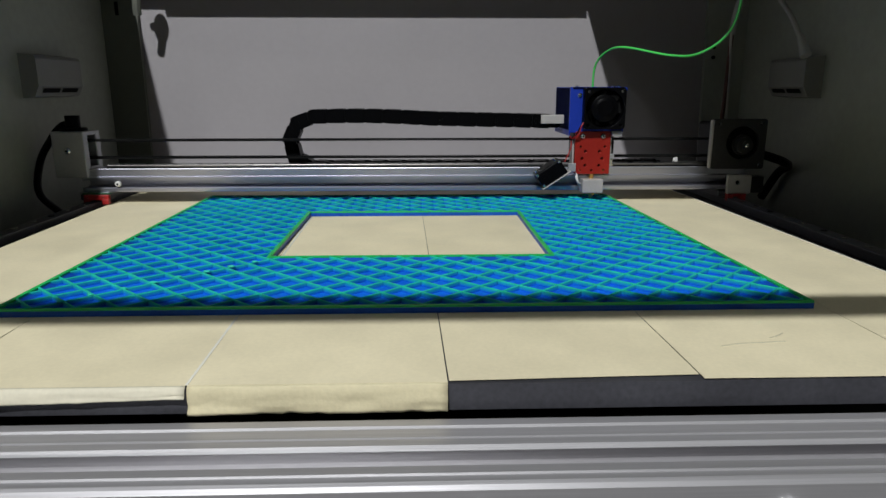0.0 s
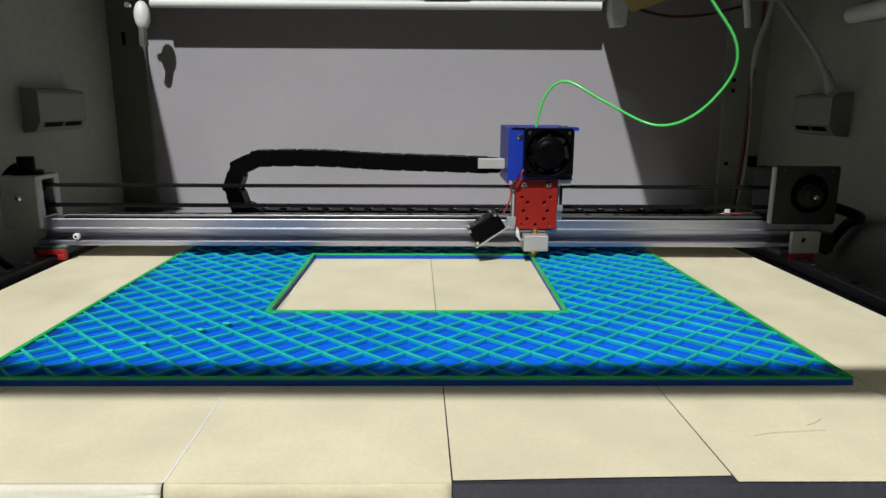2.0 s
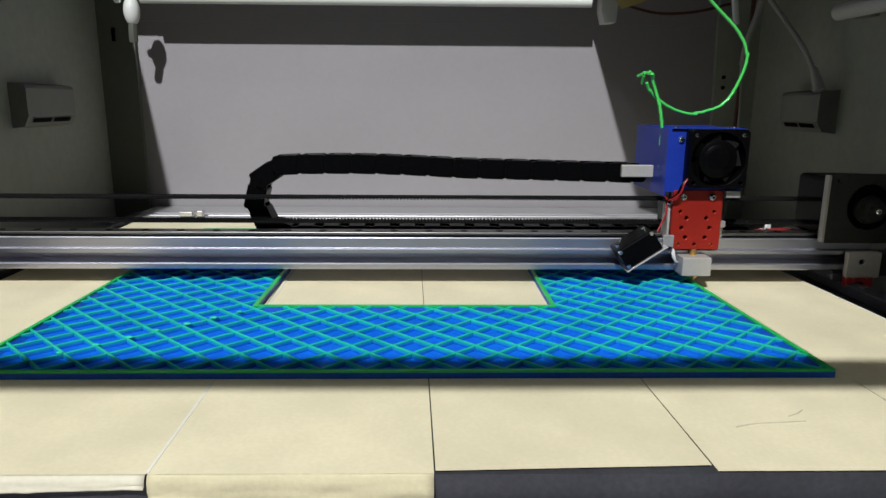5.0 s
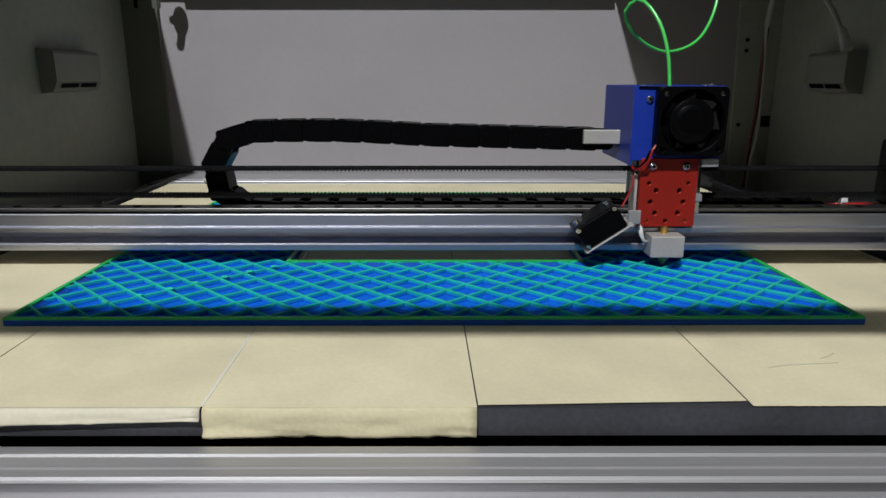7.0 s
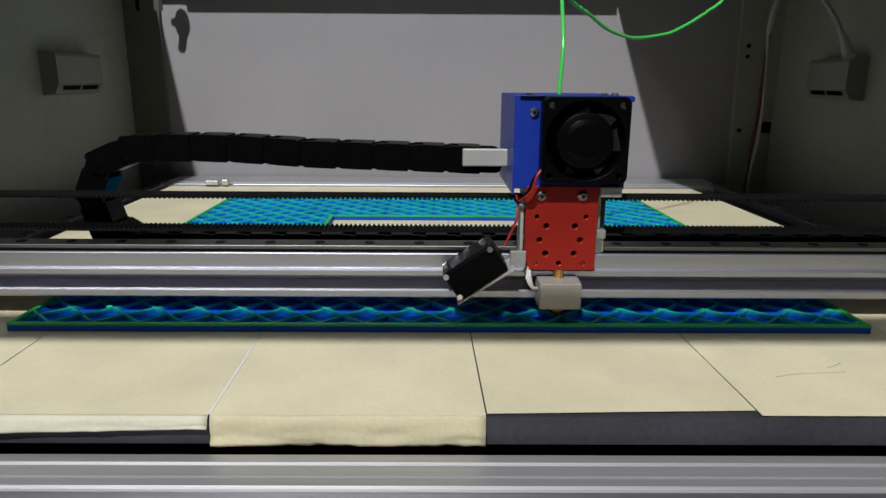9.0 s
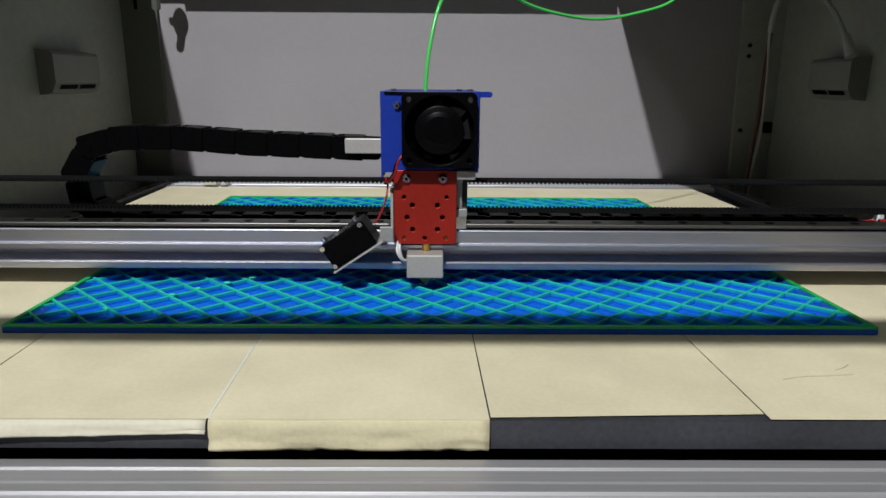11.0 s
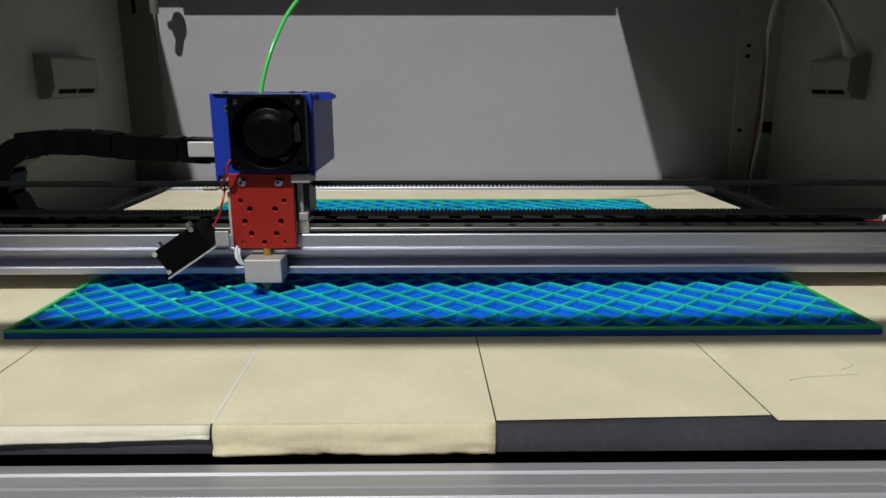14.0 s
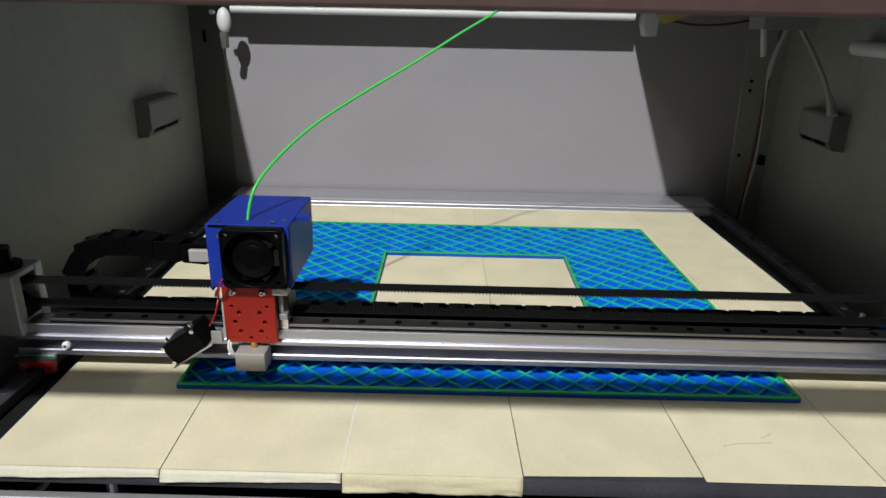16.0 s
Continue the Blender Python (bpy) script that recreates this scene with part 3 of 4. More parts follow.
def build_gantry():
    g = thing("gantry", "aluminium cross beam with belts, motor and idler, spanning the bed", "gantry")
    part("beam", prism(slotted(0.014, 0.034, BEAM_Z0, BEAM_Z1, lip=0.0044, gap=0.0072, deep=0.0150), "x", -0.338, 0.312), BEAM_ALU, g, "slotted bright aluminium beam")
    part("rail_base", box(-0.336, 0.311, 0.0160, 0.0330, BEAM_Z1 - 0.0004, 0.0346, 0.0006), BEAM_ALU, g, "dull aluminium bar under the rail")
    rail = part("guide_rail", box(-0.315, 0.29, 0.0185, 0.0305, 0.0354, 0.0378, 0.0005), RAIL_STEEL, g, "steel linear guide rail")
    part("rail_gap", box(-0.315, 0.29, 0.0180, 0.0300, 0.0345, 0.0355), BLACK, g, "dark joint under the guide rail")
    for k in range(24):
        x = -0.3025 + 0.025 * k
        part("bolt", rod((x, 0.0245, 0.0373), (x, 0.0245, 0.0381), 0.0026, seg=12), BLACK, rail)
    part("chain_tray", prism([(0.036, 0.0228), (0.058, 0.0228), (0.058, 0.0300), (0.057, 0.0300), (0.057, 0.0240), (0.037, 0.0240), (0.037, 0.0270), (0.036, 0.0270)], "x", -0.31, 0.27), DARK_STEEL, g,
         "dark tray under the cable chain")
    belt(g, 0.0611, True, -0.338, 0.297)
    belt(g, 0.0434, False, -0.338, 0.297)
    # left end: pulley housing, connector and slider
    bm = box(-0.3615, -0.3310, 0.012, 0.021, 0.026, 0.070, 0.0012)
    box(-0.3615, -0.3310, 0.0365, 0.046, 0.026, 0.070, 0.0012, bm)
    box(-0.3612, -0.3313, 0.020, 0.0375, 0.0262, 0.036, 0.0006, bm)
    box(-0.3612, -0.3313, 0.020, 0.0375, 0.066, 0.0698, 0.0006, bm)
    box(-0.3612, -0.3560, 0.020, 0.0375, 0.035, 0.067, 0.0006, bm)
    house = part("pulley_housing", bm, END_GREY, g, "grey cast pulley housing")
    for z in (0.0440, 0.0590):
        part("roller", rod((-0.344, 0.0205, z), (-0.344, 0.0370, z), 0.0062, seg=16), BLACK, house, smooth=40)
    screw(house, -0.347, 0.012, 0.052, 0.0032)
    screw(g, -0.3037, 0.0138, 0.0200, 0.0029, material=WHITE)
    part("disc", rod((-0.3475, 0.029, 0.0695), (-0.3475, 0.029, 0.0730), 0.0125, seg=24), BLACK, g, "flat black disc", 40)
    part("knob", rod((-0.3475, 0.029, 0.0725), (-0.3475, 0.029, 0.0845), 0.0068, seg=20), BLACK, g, "round black knob", 40)
    part("motor_cable", tube([(-0.35, 0.034, 0.076), (-0.362, 0.034, 0.074), (-0.372, 0.03, 0.06), (-0.379, 0.02, 0.04), (-0.378, 0.01, 0.012), (-0.365, 0.02, -0.01)], 0.0034), BLACK, g, "black motor cable")
    for x, s in ((-0.327, -1), (0.297, 1)):
        part("slider", box(x - 0.0135, x + 0.0135, 0.012, 0.048, 0.0046, 0.0105, 0.001), DARK_STEEL, g)
        w = 0.0115 if s < 0 else 0.009
        bm = box(x - w + 0.003, x + w + 0.004, 0.007, 0.012, 0.0052, 0.0104, 0.0008)
        for u in (x - w + 0.006, x + w + 0.0005):
            box(u - 0.0032, u + 0.0032, 0.0064, 0.0118, 0.0012, 0.0062, 0.0008, bm)
        cap = part("slider_end", bm, RED_PLASTIC, g, "red plastic slider end cap")
        for u in (x - w + 0.0075, x + w - 0.001):
            part("pin", rod((u, 0.0072, 0.0080), (u, 0.0062, 0.0080), 0.0007, seg=8), STEEL, cap)
        if s < 0:
            part("seal", box(x - w + 0.002, x + w + 0.005, 0.0080, 0.0120, 0.0106, 0.0120, 0.0003), mat("green_seal", (0.01, 0.07, 0.035), 0.5), g, "dark green seal")
        part("mount", box(x - 0.014, x + 0.014, 0.012, 0.045, 0.0105, BEAM_Z0, 0.0004), ALU_MATT if s < 0 else RAIL_BLACK, g)
    # right end: idler plate with its pulley
    idler = part("motor_plate", pierced(rounded(0.2725, 0.3245, 0.0330, 0.0805, 0.002), [(0.2785, 0.0762, 0.0019), (0.3195, 0.0762, 0.0019), (0.3205, 0.0365, 0.0019), (0.3020, 0.0580, 0.0165)], 0.004, 0.009, 0.0004),
                 PLATE_GREY, g, "grey pierced motor mounting plate")
    part("edge_strip", box(0.2704, 0.2724, 0.0086, 0.0134, 0.0335, 0.0800, 0.0003), ALU_WHITE, idler, "pale bare plate edge")
    part("recess", rod((0.3020, 0.022, 0.0580), (0.3020, 0.0134, 0.0580), 0.0168, seg=28), BLACK, idler)
    hub = rod((0.303, 0.016, 0.0560), (0.303, 0.0105, 0.0560), 0.0098, seg=24)
    rod((0.303, 0.0107, 0.0560), (0.303, 0.0050, 0.0560), 0.0078, hub, 22)
    rod((0.303, 0.0052, 0.0560), (0.303, 0.0020, 0.0560), 0.0042, hub, 14)
    part("pulley", hub, PLATE_GREY, idler, "steel pulley hub", 40)
    screw(idler, 0.303, 0.0018, 0.0560, 0.0020)
    part("motor", box(0.2775, 0.323, 0.0135, 0.060, 0.0345, 0.077, 0.003), BLACK, g, "black stepper motor")
    part("motor_cable", tube([(0.316, 0.035, 0.046), (0.330, 0.030, 0.045), (0.345, 0.030, 0.041), (0.360, 0.036, 0.036), (0.372, 0.050, 0.030), (0.376, 0.075, 0.02), (0.374, 0.10, -0.01)], 0.0046), BLACK, g, "thick black motor cable")
    part("end_block", box(0.3142, 0.3270, 0.0085, 0.024, 0.0090, 0.0250, 0.0008), RAIL_BLACK, g, "dark end block")
    foot = part("end_bracket", pierced(rounded(0.2905, 0.3135, 0.0085, 0.0265, 0.0012), [(0.3005, 0.0195, 0.0024)], 0.004, 0.007, 0.0003), ALU_WHITE, g, "small grey end bracket")
    screw(foot, 0.3005, 0.0095, 0.0195, 0.0018, material=BLACK)
    # cables tied at the chain's fixed end
    part("wire", tube([(0.225, 0.046, 0.034), (0.245, 0.046, 0.0345), (0.268, 0.048, 0.0345), (0.30, 0.056, 0.03)], 0.0012), RED_PLASTIC, g, "red wire")
    part("wire", tube([(0.247, 0.05, 0.034), (0.258, 0.052, 0.0345), (0.28, 0.055, 0.034), (0.305, 0.06, 0.028)], 0.0014), WHITE, g, "white wire")
    part("wire", tube([(0.20, 0.044, 0.035), (0.225, 0.041, 0.036), (0.25, 0.043, 0.034), (0.28, 0.052, 0.03)], 0.0011), BLUE_METAL, g, "blue wire")
    tie = tube([(0.249, 0.044, 0.035), (0.250, 0.046, 0.0395), (0.2505, 0.050, 0.035)], 0.0011)
    box(0.2507, 0.2535, 0.0455, 0.0485, 0.036, 0.0425, 0.0004, tie)
    part("cable_tie", tie, WHITE, g, "white cable tie")
    return g


# ---- the print head ----
def build_head():
    h = thing("print_head", "blue and red extruder print head with black cooling fans", "print head")
    # hot end
    part("heater_block", box(-0.0100, 0.0100, 0.0, 0.016, 0.0110, 0.0243, 0.0007), BLOCK_GREY, h, "pale metal heater block")
    noz = rod((0, 0.008, 0.0110), (0, 0.008, 0.0085), 0.0035, seg=6)
    rod((0, 0.008, 0.0085), (0, 0.008, 0.0049), 0.0030, noz, 16, 0.0006)
    part("nozzle", noz, BRASS, h, "brass nozzle")
    part("heat_break", rod((0.0005, 0.0105, 0.0240), (0.0005, 0.0105, 0.0305), 0.0024, seg=12), BRASS, h, "brass heat break")
    part("heater_wire", tube([(-0.0095, 0.010, 0.0185), (-0.013, 0.006, 0.0205), (-0.0155, 0.006, 0.026), (-0.015, 0.012, 0.034)], 0.0009), WHITE, h, "white heater wire")
    part("heater_wire", tube([(-0.0095, 0.012, 0.0165), (-0.012, 0.008, 0.019), (-0.0142, 0.007, 0.026), (-0.014, 0.014, 0.034)], 0.0008), WHITE, h, "white heater wire")
    holes = [(-0.0070, 0.0508, 0.0017), (0.0067, 0.0508, 0.0017), (-0.0100, 0.0439, 0.0017), (0.0095, 0.0439, 0.0017), (-0.0069, 0.0371, 0.0017), (0.0068, 0.0371, 0.0017), (-0.0002, 0.0322, 0.0015),
             (-0.0116, 0.0553, 0.0014), (0.0117, 0.0553, 0.0014), (-0.0116, 0.0322, 0.0014), (0.0114, 0.0322, 0.0014)]
    sink = part("heat_sink", pierced(rounded(-0.0168, 0.0168, 0.0289, 0.0698, 0.0008), holes, 0.004, 0.0080, 0.0003), RED_ANOD, h, "red anodised pierced heat sink")
    part("backing", box(-0.0166, 0.0166, 0.0121, 0.0155, 0.0304, 0.0688, 0.0004), RAIL_BLACK, sink)
    for x in (-0.0101, 0.0095):
        screw(h, x, 0.0079, 0.0656, 0.0024)
    for x in (-0.0116, 0.0114):
        screw(sink, x, 0.0099, 0.0322, 0.0009, material=BRASS)
    part("side_plate", box(-0.0192, -0.0176, 0.0105, 0.022, 0.0345, 0.0600, 0.0003), ALU_WHITE, h, "thin pale side plate")
    part("top_bracket", box(0.0170, 0.0270, 0.004, 0.024, 0.0655, 0.0705, 0.0005), ALU_MATT, h, "grey bracket")
    part("carriage", box(-0.0165, 0.0235, 0.0185, 0.040, 0.0432, 0.0685, 0.001), RAIL_BLACK, h, "black rail carriage")
    part("carriage_block", box(-0.016, 0.023, 0.0165, 0.0345, 0.0352, 0.0430, 0.0006), STEEL, h)
    part("side_bracket", box(0.0172, 0.0205, 0.016, 0.024, 0.0475, 0.0655, 0.0004), ALU_MATT, h)
    part("side_bracket", box(0.0172, 0.0232, 0.014, 0.024, 0.0430, 0.0475, 0.0004), ALU_MATT, h)
    # blue sheet housing round the feeder motor
    cover = part("cover", box(-0.0238, 0.0292, 0.0105, 0.0790, 0.0700, 0.1120, 0.0012), BLUE_METAL, h, "blue painted sheet cover")
    part("flange", prism([(-0.0238, 0.1119), (-0.0238, 0.066), (-0.0228, 0.066), (-0.0228, 0.1119)], "y", 0.009, 0.077), BLUE_METAL, cover)
    part("front_sheet", box(-0.0236, 0.0288, 0.0088, 0.0100, 0.0688, 0.1122, 0.0003), BLUE_METAL, cover)
    part("lid", prism(rounded(0.0285, 0.0372, 0.1085, 0.1116, 0.0014), "y", 0.030, 0.040), BLUE_METAL, cover, "blue lid tab")
    part("lid_gap", box(-0.0215, -0.004, 0.0078, 0.0088, 0.1108, 0.1119), BLACK, cover)
    for x, y in ((-0.017, 0.014), (0.018, 0.0135), (0.024, 0.018)):
        part("lid_screw", rod((x, y, 0.1118), (x, y, 0.1132), 0.0016, seg=10), STEEL, cover)
    part("chain_bracket", box(-0.0465, -0.0238, 0.0330, 0.0366, 0.0762, 0.0850, 0.0006), ALU_WHITE, h, "pale aluminium chain bracket")
    part("feeder_motor", box(-0.0205, 0.026, 0.0792, 0.0850, 0.0720, 0.1100, 0.002), BLACK, h)
    # square cooling fan
    x0, x1, z0, z1 = -0.0118, 0.0268, 0.0730, 0.1116
    cx, cz = (x0 + x1) / 2, (z0 + z1) / 2
    fan = part("cooling_fan", pierced(rounded(x0, x1, z0, z1, 0.003), [(cx, cz, 0.0185)] + [(cx + sx * 0.0158, cz + sz * 0.0158, 0.0017) for sx in (-1, 1) for sz in (-1, 1)], 0.0095, -0.0015, 0.0003),
               BLACK, h, "black square cooling fan")
    hub = rod((cx, 0.007, cz), (cx, 0.0002, cz), 0.0128, seg=32)
    rod((cx, 0.0003, cz), (cx, -0.0002, cz), 0.0128, hub, 32, 0.0118)
    for r0, y in ((0.0098, -0.0004), (0.0074, -0.0007), (0.0016, -0.0010)):
        rod((cx, 0.0, cz), (cx, y, cz), r0, hub, 28, r0 * 0.95)
    part("fan_hub", hub, BLACK, fan, smooth=40)
    for k in range(7):
        a = 2 * math.pi * k / 7
        bm = bmesh.new()
        q = []
        for r, da in ((0.011, 0.0), (0.0172, 0.15)):
            for y, db in ((0.0012, -0.42), (0.0062, 0.42)):
                q.append(bm.verts.new((cx + r * math.cos(a + da + db), y, cz + r * math.sin(a + da + db))))
        bm.faces.new((q[0], q[1], q[3], q[2]))
        bmesh.ops.solidify(bm, geom=bm.faces, thickness=0.0006)
        part("blade", bm, RUBBER, fan)
    part("fan_back", box(x0 + 0.001, x1 - 0.001, 0.0078, 0.0086, z0 + 0.001, z1 - 0.001), BLACK, fan)
    screw(cover, -0.0148, 0.0087, 0.1045, 0.0021)
    for sx, sz in ((-1, 1), (1, 1)):
        part("fan_screw", rod((cx + sx * 0.016, 0.004, cz + sz * 0.016), (cx + sx * 0.016, 0.0004, cz + sz * 0.016), 0.0015, seg=10), STEEL, fan)
    part("fan_wire", tube([(-0.0095, 0.001, 0.0815), (-0.0140, -0.0015, 0.0760), (-0.0160, 0.0, 0.0690), (-0.0205, 0.006, 0.0635), (-0.0215, 0.012, 0.0650)], 0.0006), RED_PLASTIC, h, "red fan wire")
    part("fan_wire", tube([(-0.0100, 0.002, 0.0805), (-0.0148, 0.0, 0.0750), (-0.0170, 0.002, 0.0685), (-0.0212, 0.008, 0.0630), (-0.0222, 0.013, 0.0640)], 0.0008), BLACK, h, "black fan wire")
    part("fan_wire", tube([(-0.0205, 0.012, 0.062), (-0.0212, 0.008, 0.055), (-0.0235, 0.008, 0.048), (-0.027, 0.007, 0.041)], 0.0006), RED_PLASTIC, h, "red fan wire")
    # tilted part-cooling blower
    m = pose(-0.0410, 0.006, 0.0305, 0, -34, 0)
    blow = part("blower", box(-0.0138, 0.0138, -0.010, 0.012, -0.0075, 0.0078, 0.0012, m=m), BLACK, h, "black tilted part-cooling blower")
    bm = box(-0.0155, 0.0165, -0.0105, 0.012, -0.0088, -0.0078, 0.0002, m=m)
    part("blower_plate", bm, ALU_WHITE, blow, "thin pale metal plate")
    bm = rod(m @ Vector((-0.002, -0.0103, 0.0005)), m @ Vector((-0.002, -0.0098, 0.0005)), 0.0060, seg=24)
    part("inlet", bm, BLACK, blow)
    for u, w in ((-0.0125, 0.0062), (0.0118, 0.0062), (-0.0125, -0.0055)):
        part("blower_screw", rod(m @ Vector((u, -0.0112, w)), m @ Vector((u, -0.0085, w)), 0.0014, seg=10), STEEL, blow)
    for u in (-0.0105, 0.0100):
        part("blower_screw", rod(m @ Vector((u, -0.004, 0.0075)), m @ Vector((u, -0.004, 0.0106)), 0.0016, seg=10), STEEL, blow)
    part("blower_arm", box(-0.0245, -0.0172, 0.001, 0.0028, 0.0318, 0.0400, 0.0003, m=None), ALU_MATT, h, "pale bent mounting arm")
    # the head is a little squatter than its nominal parts above the nozzle
    squat = Matrix.Translation((0, 0, 0.011)) @ Matrix.Diagonal((1, 1, 0.989, 1)) @ Matrix.Translation((0, 0, -0.011))
    for ob in h.children_recursive:
        ob.data.transform(squat)
    return h


# ---- the cable chain ----
LINKS, LINK = 36, 0.0186


def chain_link():
    """One link with two cheeks, an upper and a lower bridge, along x from 0 to the pitch."""
    bm = bmesh.new()
    for y0, y1 in ((-0.0088, -0.0066), (0.0066, 0.0088)):
        pts = rounded(-0.0050, LINK * 0.66, -0.0068, 0.0068, 0.0022)
        prism(pts, "y", y0, y1, bm)
        s = 0.0006 if y0 < 0 else -0.0006
        prism(rounded(LINK * 0.40, LINK + 0.0046, -0.0062, 0.0062, 0.0030), "y", y0 + s, y1 + s, bm)
    for z0, z1 in ((0.0053, 0.0070), (-0.0070, -0.0053)):
        box(0.001, LINK * 0.66, -0.0086, 0.0086, z0, z1, 0.0004, bm)
    bmesh.ops.recalc_face_normals(bm, faces=bm.faces)
    rod((0, -0.0092, 0), (0, -0.0085, 0), 0.0026, bm, 12)
    return bm


def build_chain():
    c = thing("cable_chain", "black plastic link cable chain looping beside the print head", "cable chain")
    first = part("chain_link", chain_link(), BLACK, c)
    links = [first]
    for k in range(LINKS - 1):
        ob = new("chain_link", first.data)
        ob.parent = c
        links.append(ob)
    return c, links


FIXED_X, LOW_Z, BEND = 0.2296, 0.0312, 0.0256


def chain_line(xh):
    """The chain's middle line in the gantry's space, from its fixed end round the bend to the head, for a head at xh."""
    end = xh - 0.034
    total = LINKS * LINK
    c = (FIXED_X + end + math.pi * BEND - total) / 2
    pts = [(FIXED_X, LOW_Z), (c + 0.012, LOW_Z)]
    high = LOW_Z + 2 * BEND
    for k in range(13):
        a = -math.pi / 2 - math.pi * k / 12
        pts.append((c + BEND * math.cos(a) * 0.92, LOW_Z + BEND + BEND * math.sin(a)))
    run = end - c
    for k in range(1, 13):
        u = k / 12
        pts.append((c + run * u, high + 0.0015 * math.sin(min(1, u * 2) * math.pi) - 0.0050 * u ** 1.2))
    return pts


def along(pts, step, count):
    """Points at equal steps along a line."""
    p = [Vector((*q, 0)) if len(q) == 2 else Vector(q) for q in pts]
    out, i, here, need = [p[0].copy()], 0, p[0].copy(), step
    while len(out) <= count:
        if i + 1 >= len(p):
            out.append(out[-1] + (p[-1] - p[-2]).normalized() * step)
            continue
        d = (p[i + 1] - here).length
        if d >= need:
            here = here + (p[i + 1] - here) * (need / d)
            out.append(here.copy())
            need = step
        else:
            need -= d
            i += 1
            here = p[i].copy()
    return out


# ---- the filament ----
SEGS, SEG = 72, 0.0055


def build_filament():
    f = thing("filament", "bright green plastic filament arching up from the print head", "filament")
    bm = rod((0, 0, -0.0008), (0, 0, SEG + 0.0008), 0.00105, seg=10)
    first = part("strand", bm, FILAMENT, f, smooth=50)
    strands = [first]
    for k in range(SEGS - 1):
        ob = new("strand", first.data)
        ob.parent = f
        strands.append(ob)
    return f, strands


# ---- fittings on the housing ----
def build_fittings():
    # lamp batten along the back
    lampbar = thing("lamp_batten", "unlit white tube lamp batten across the top of the back", "lamp")
    part("tube", rod((-0.318, 0.5618, 0.2352), (0.176, 0.5618, 0.2352), 0.0050, seg=20), WHITE, lampbar, smooth=40)
    part("channel", box(-0.325, 0.18, 0.557, 0.5714, 0.2405, 0.2505, 0.0008), WHITE, lampbar)
    part("strip", box(-0.02, 0.03, 0.5533, 0.5567, 0.2415, 0.246, 0.0005), BEIGE, lampbar)
    cap = ball((-0.326, 0.5554, 0.2215), 0.0088, scale=(1, 0.9, 1.75))
    part("end_cap", cap, WHITE, lampbar, "white rounded end cap", 40)
    part("cap_screw", rod((-0.337, 0.549, 0.231), (-0.337, 0.5447, 0.231), 0.003), STEEL, lampbar)
    # stub added below the cap to stretch its shadow on the back panel
    part("lead", tube([(-0.326, 0.5554, 0.214), (-0.3265, 0.5560, 0.206), (-0.3275, 0.5575, 0.198), (-0.3285, 0.5600, 0.190)], 0.0046), DARKENED_GREY, lampbar, "grey stub added to lengthen the cap shadow")
    part("end_cap", prism([(0.184, 0.2445), (0.202, 0.2445), (0.2005, 0.2135), (0.1875, 0.2125), (0.1835, 0.226)], "y", 0.5458, 0.5671), WHITE, lampbar, "white plastic end cap")
    flag = thing("yellow_tape_piece", "torn piece of yellow tape stuck over the lamp lead", "tape")
    part("tape", prism([(0.190, 0.2460), (0.243, 0.2400), (0.219, 0.2310), (0.205, 0.2270)], "y", 0.5431, 0.5442), YELLOW, flag)
    lead = thing("lamp_cable", "thin reddish brown cable sagging along the back", "cable")
    part("cable", tube([(0.206, 0.5522, 0.236), (0.225, 0.565, 0.231), (0.26, 0.5756, 0.2265), (0.30, 0.5756, 0.229), (0.335, 0.5703, 0.237)], 0.0016), mat("red_brown_cable", (0.075, 0.020, 0.015), 0.5), lead)
    box_j = thing("junction_box", "beige plastic junction box in the top back corner", "junction box")
    part("body", box(0.272, 0.326, 0.420, 0.458, 0.2260, 0.2500, 0.0015), BEIGE, box_j)
    part("bracket", box(0.325, 0.3855, 0.432, 0.446, 0.2440, 0.2490, 0.0006), BEIGE, box_j)
    part("plug", rod((0.277, 0.430, 0.2265), (0.2815, 0.430, 0.199), 0.0028, seg=14), WHITE, box_j)
    # grey wall sockets on both sides
    for s, x, y0, y1, zc in ((1, -0.385, 0.416, 0.499, 0.122), (-1, 0.385, 0.426, 0.495, 0.121)):
        sock = thing("wall_socket", "beige twin wall socket with dark sloping openings", "socket", "side wall sockets")
        out = (0.016 if s > 0 else 0.019) * s
        pts = [(x, zc + 0.020), (x + out * 0.9, zc + 0.018), (x + out, zc + 0.015), (x + out, zc - 0.010), (x + out * 0.7, zc - 0.0195), (x, zc - 0.021)]
        part("housing", prism(pts, "y", y0, y1), SOCKET, sock)
        for k in range(2):
            a = y0 + (y1 - y0) * (0.10 + 0.42 * k)
            b = a + (y1 - y0) * 0.37
            n = Vector((out * 0.45, 0, 0.015)).normalized()
            bm = bmesh.new()
            p0, p1 = Vector((x + out * 0.96, 0, zc - 0.0115)), Vector((x + out * 0.83, 0, zc - 0.0155))
            off = Vector((s * 0.0006, 0, -0.0006))
            vs = [bm.verts.new((p.x, y, p.z)) for p, y in ((p0 + off, a), (p0 + off, b), (p1 + off, b), (p1 + off, a))]
            bm.faces.new(vs)
            bmesh.ops.solidify(bm, geom=bm.faces, thickness=0.0008)
            part("opening", bm, BLACK, sock)
    plug = thing("plug_cable", "white moulded plug and lead hanging above the wall socket", "cable")
    part("plug", rod((0.362, 0.4211, 0.140), (0.360, 0.4317, 0.160), 0.0054, seg=16, r2=0.0034), PALE, plug)
    part("lead", tube([(0.360, 0.4317, 0.158), (0.358, 0.4477, 0.178), (0.355, 0.469, 0.198), (0.348, 0.497, 0.226), (0.343, 0.517, 0.246)], 0.0025), PALE, plug)
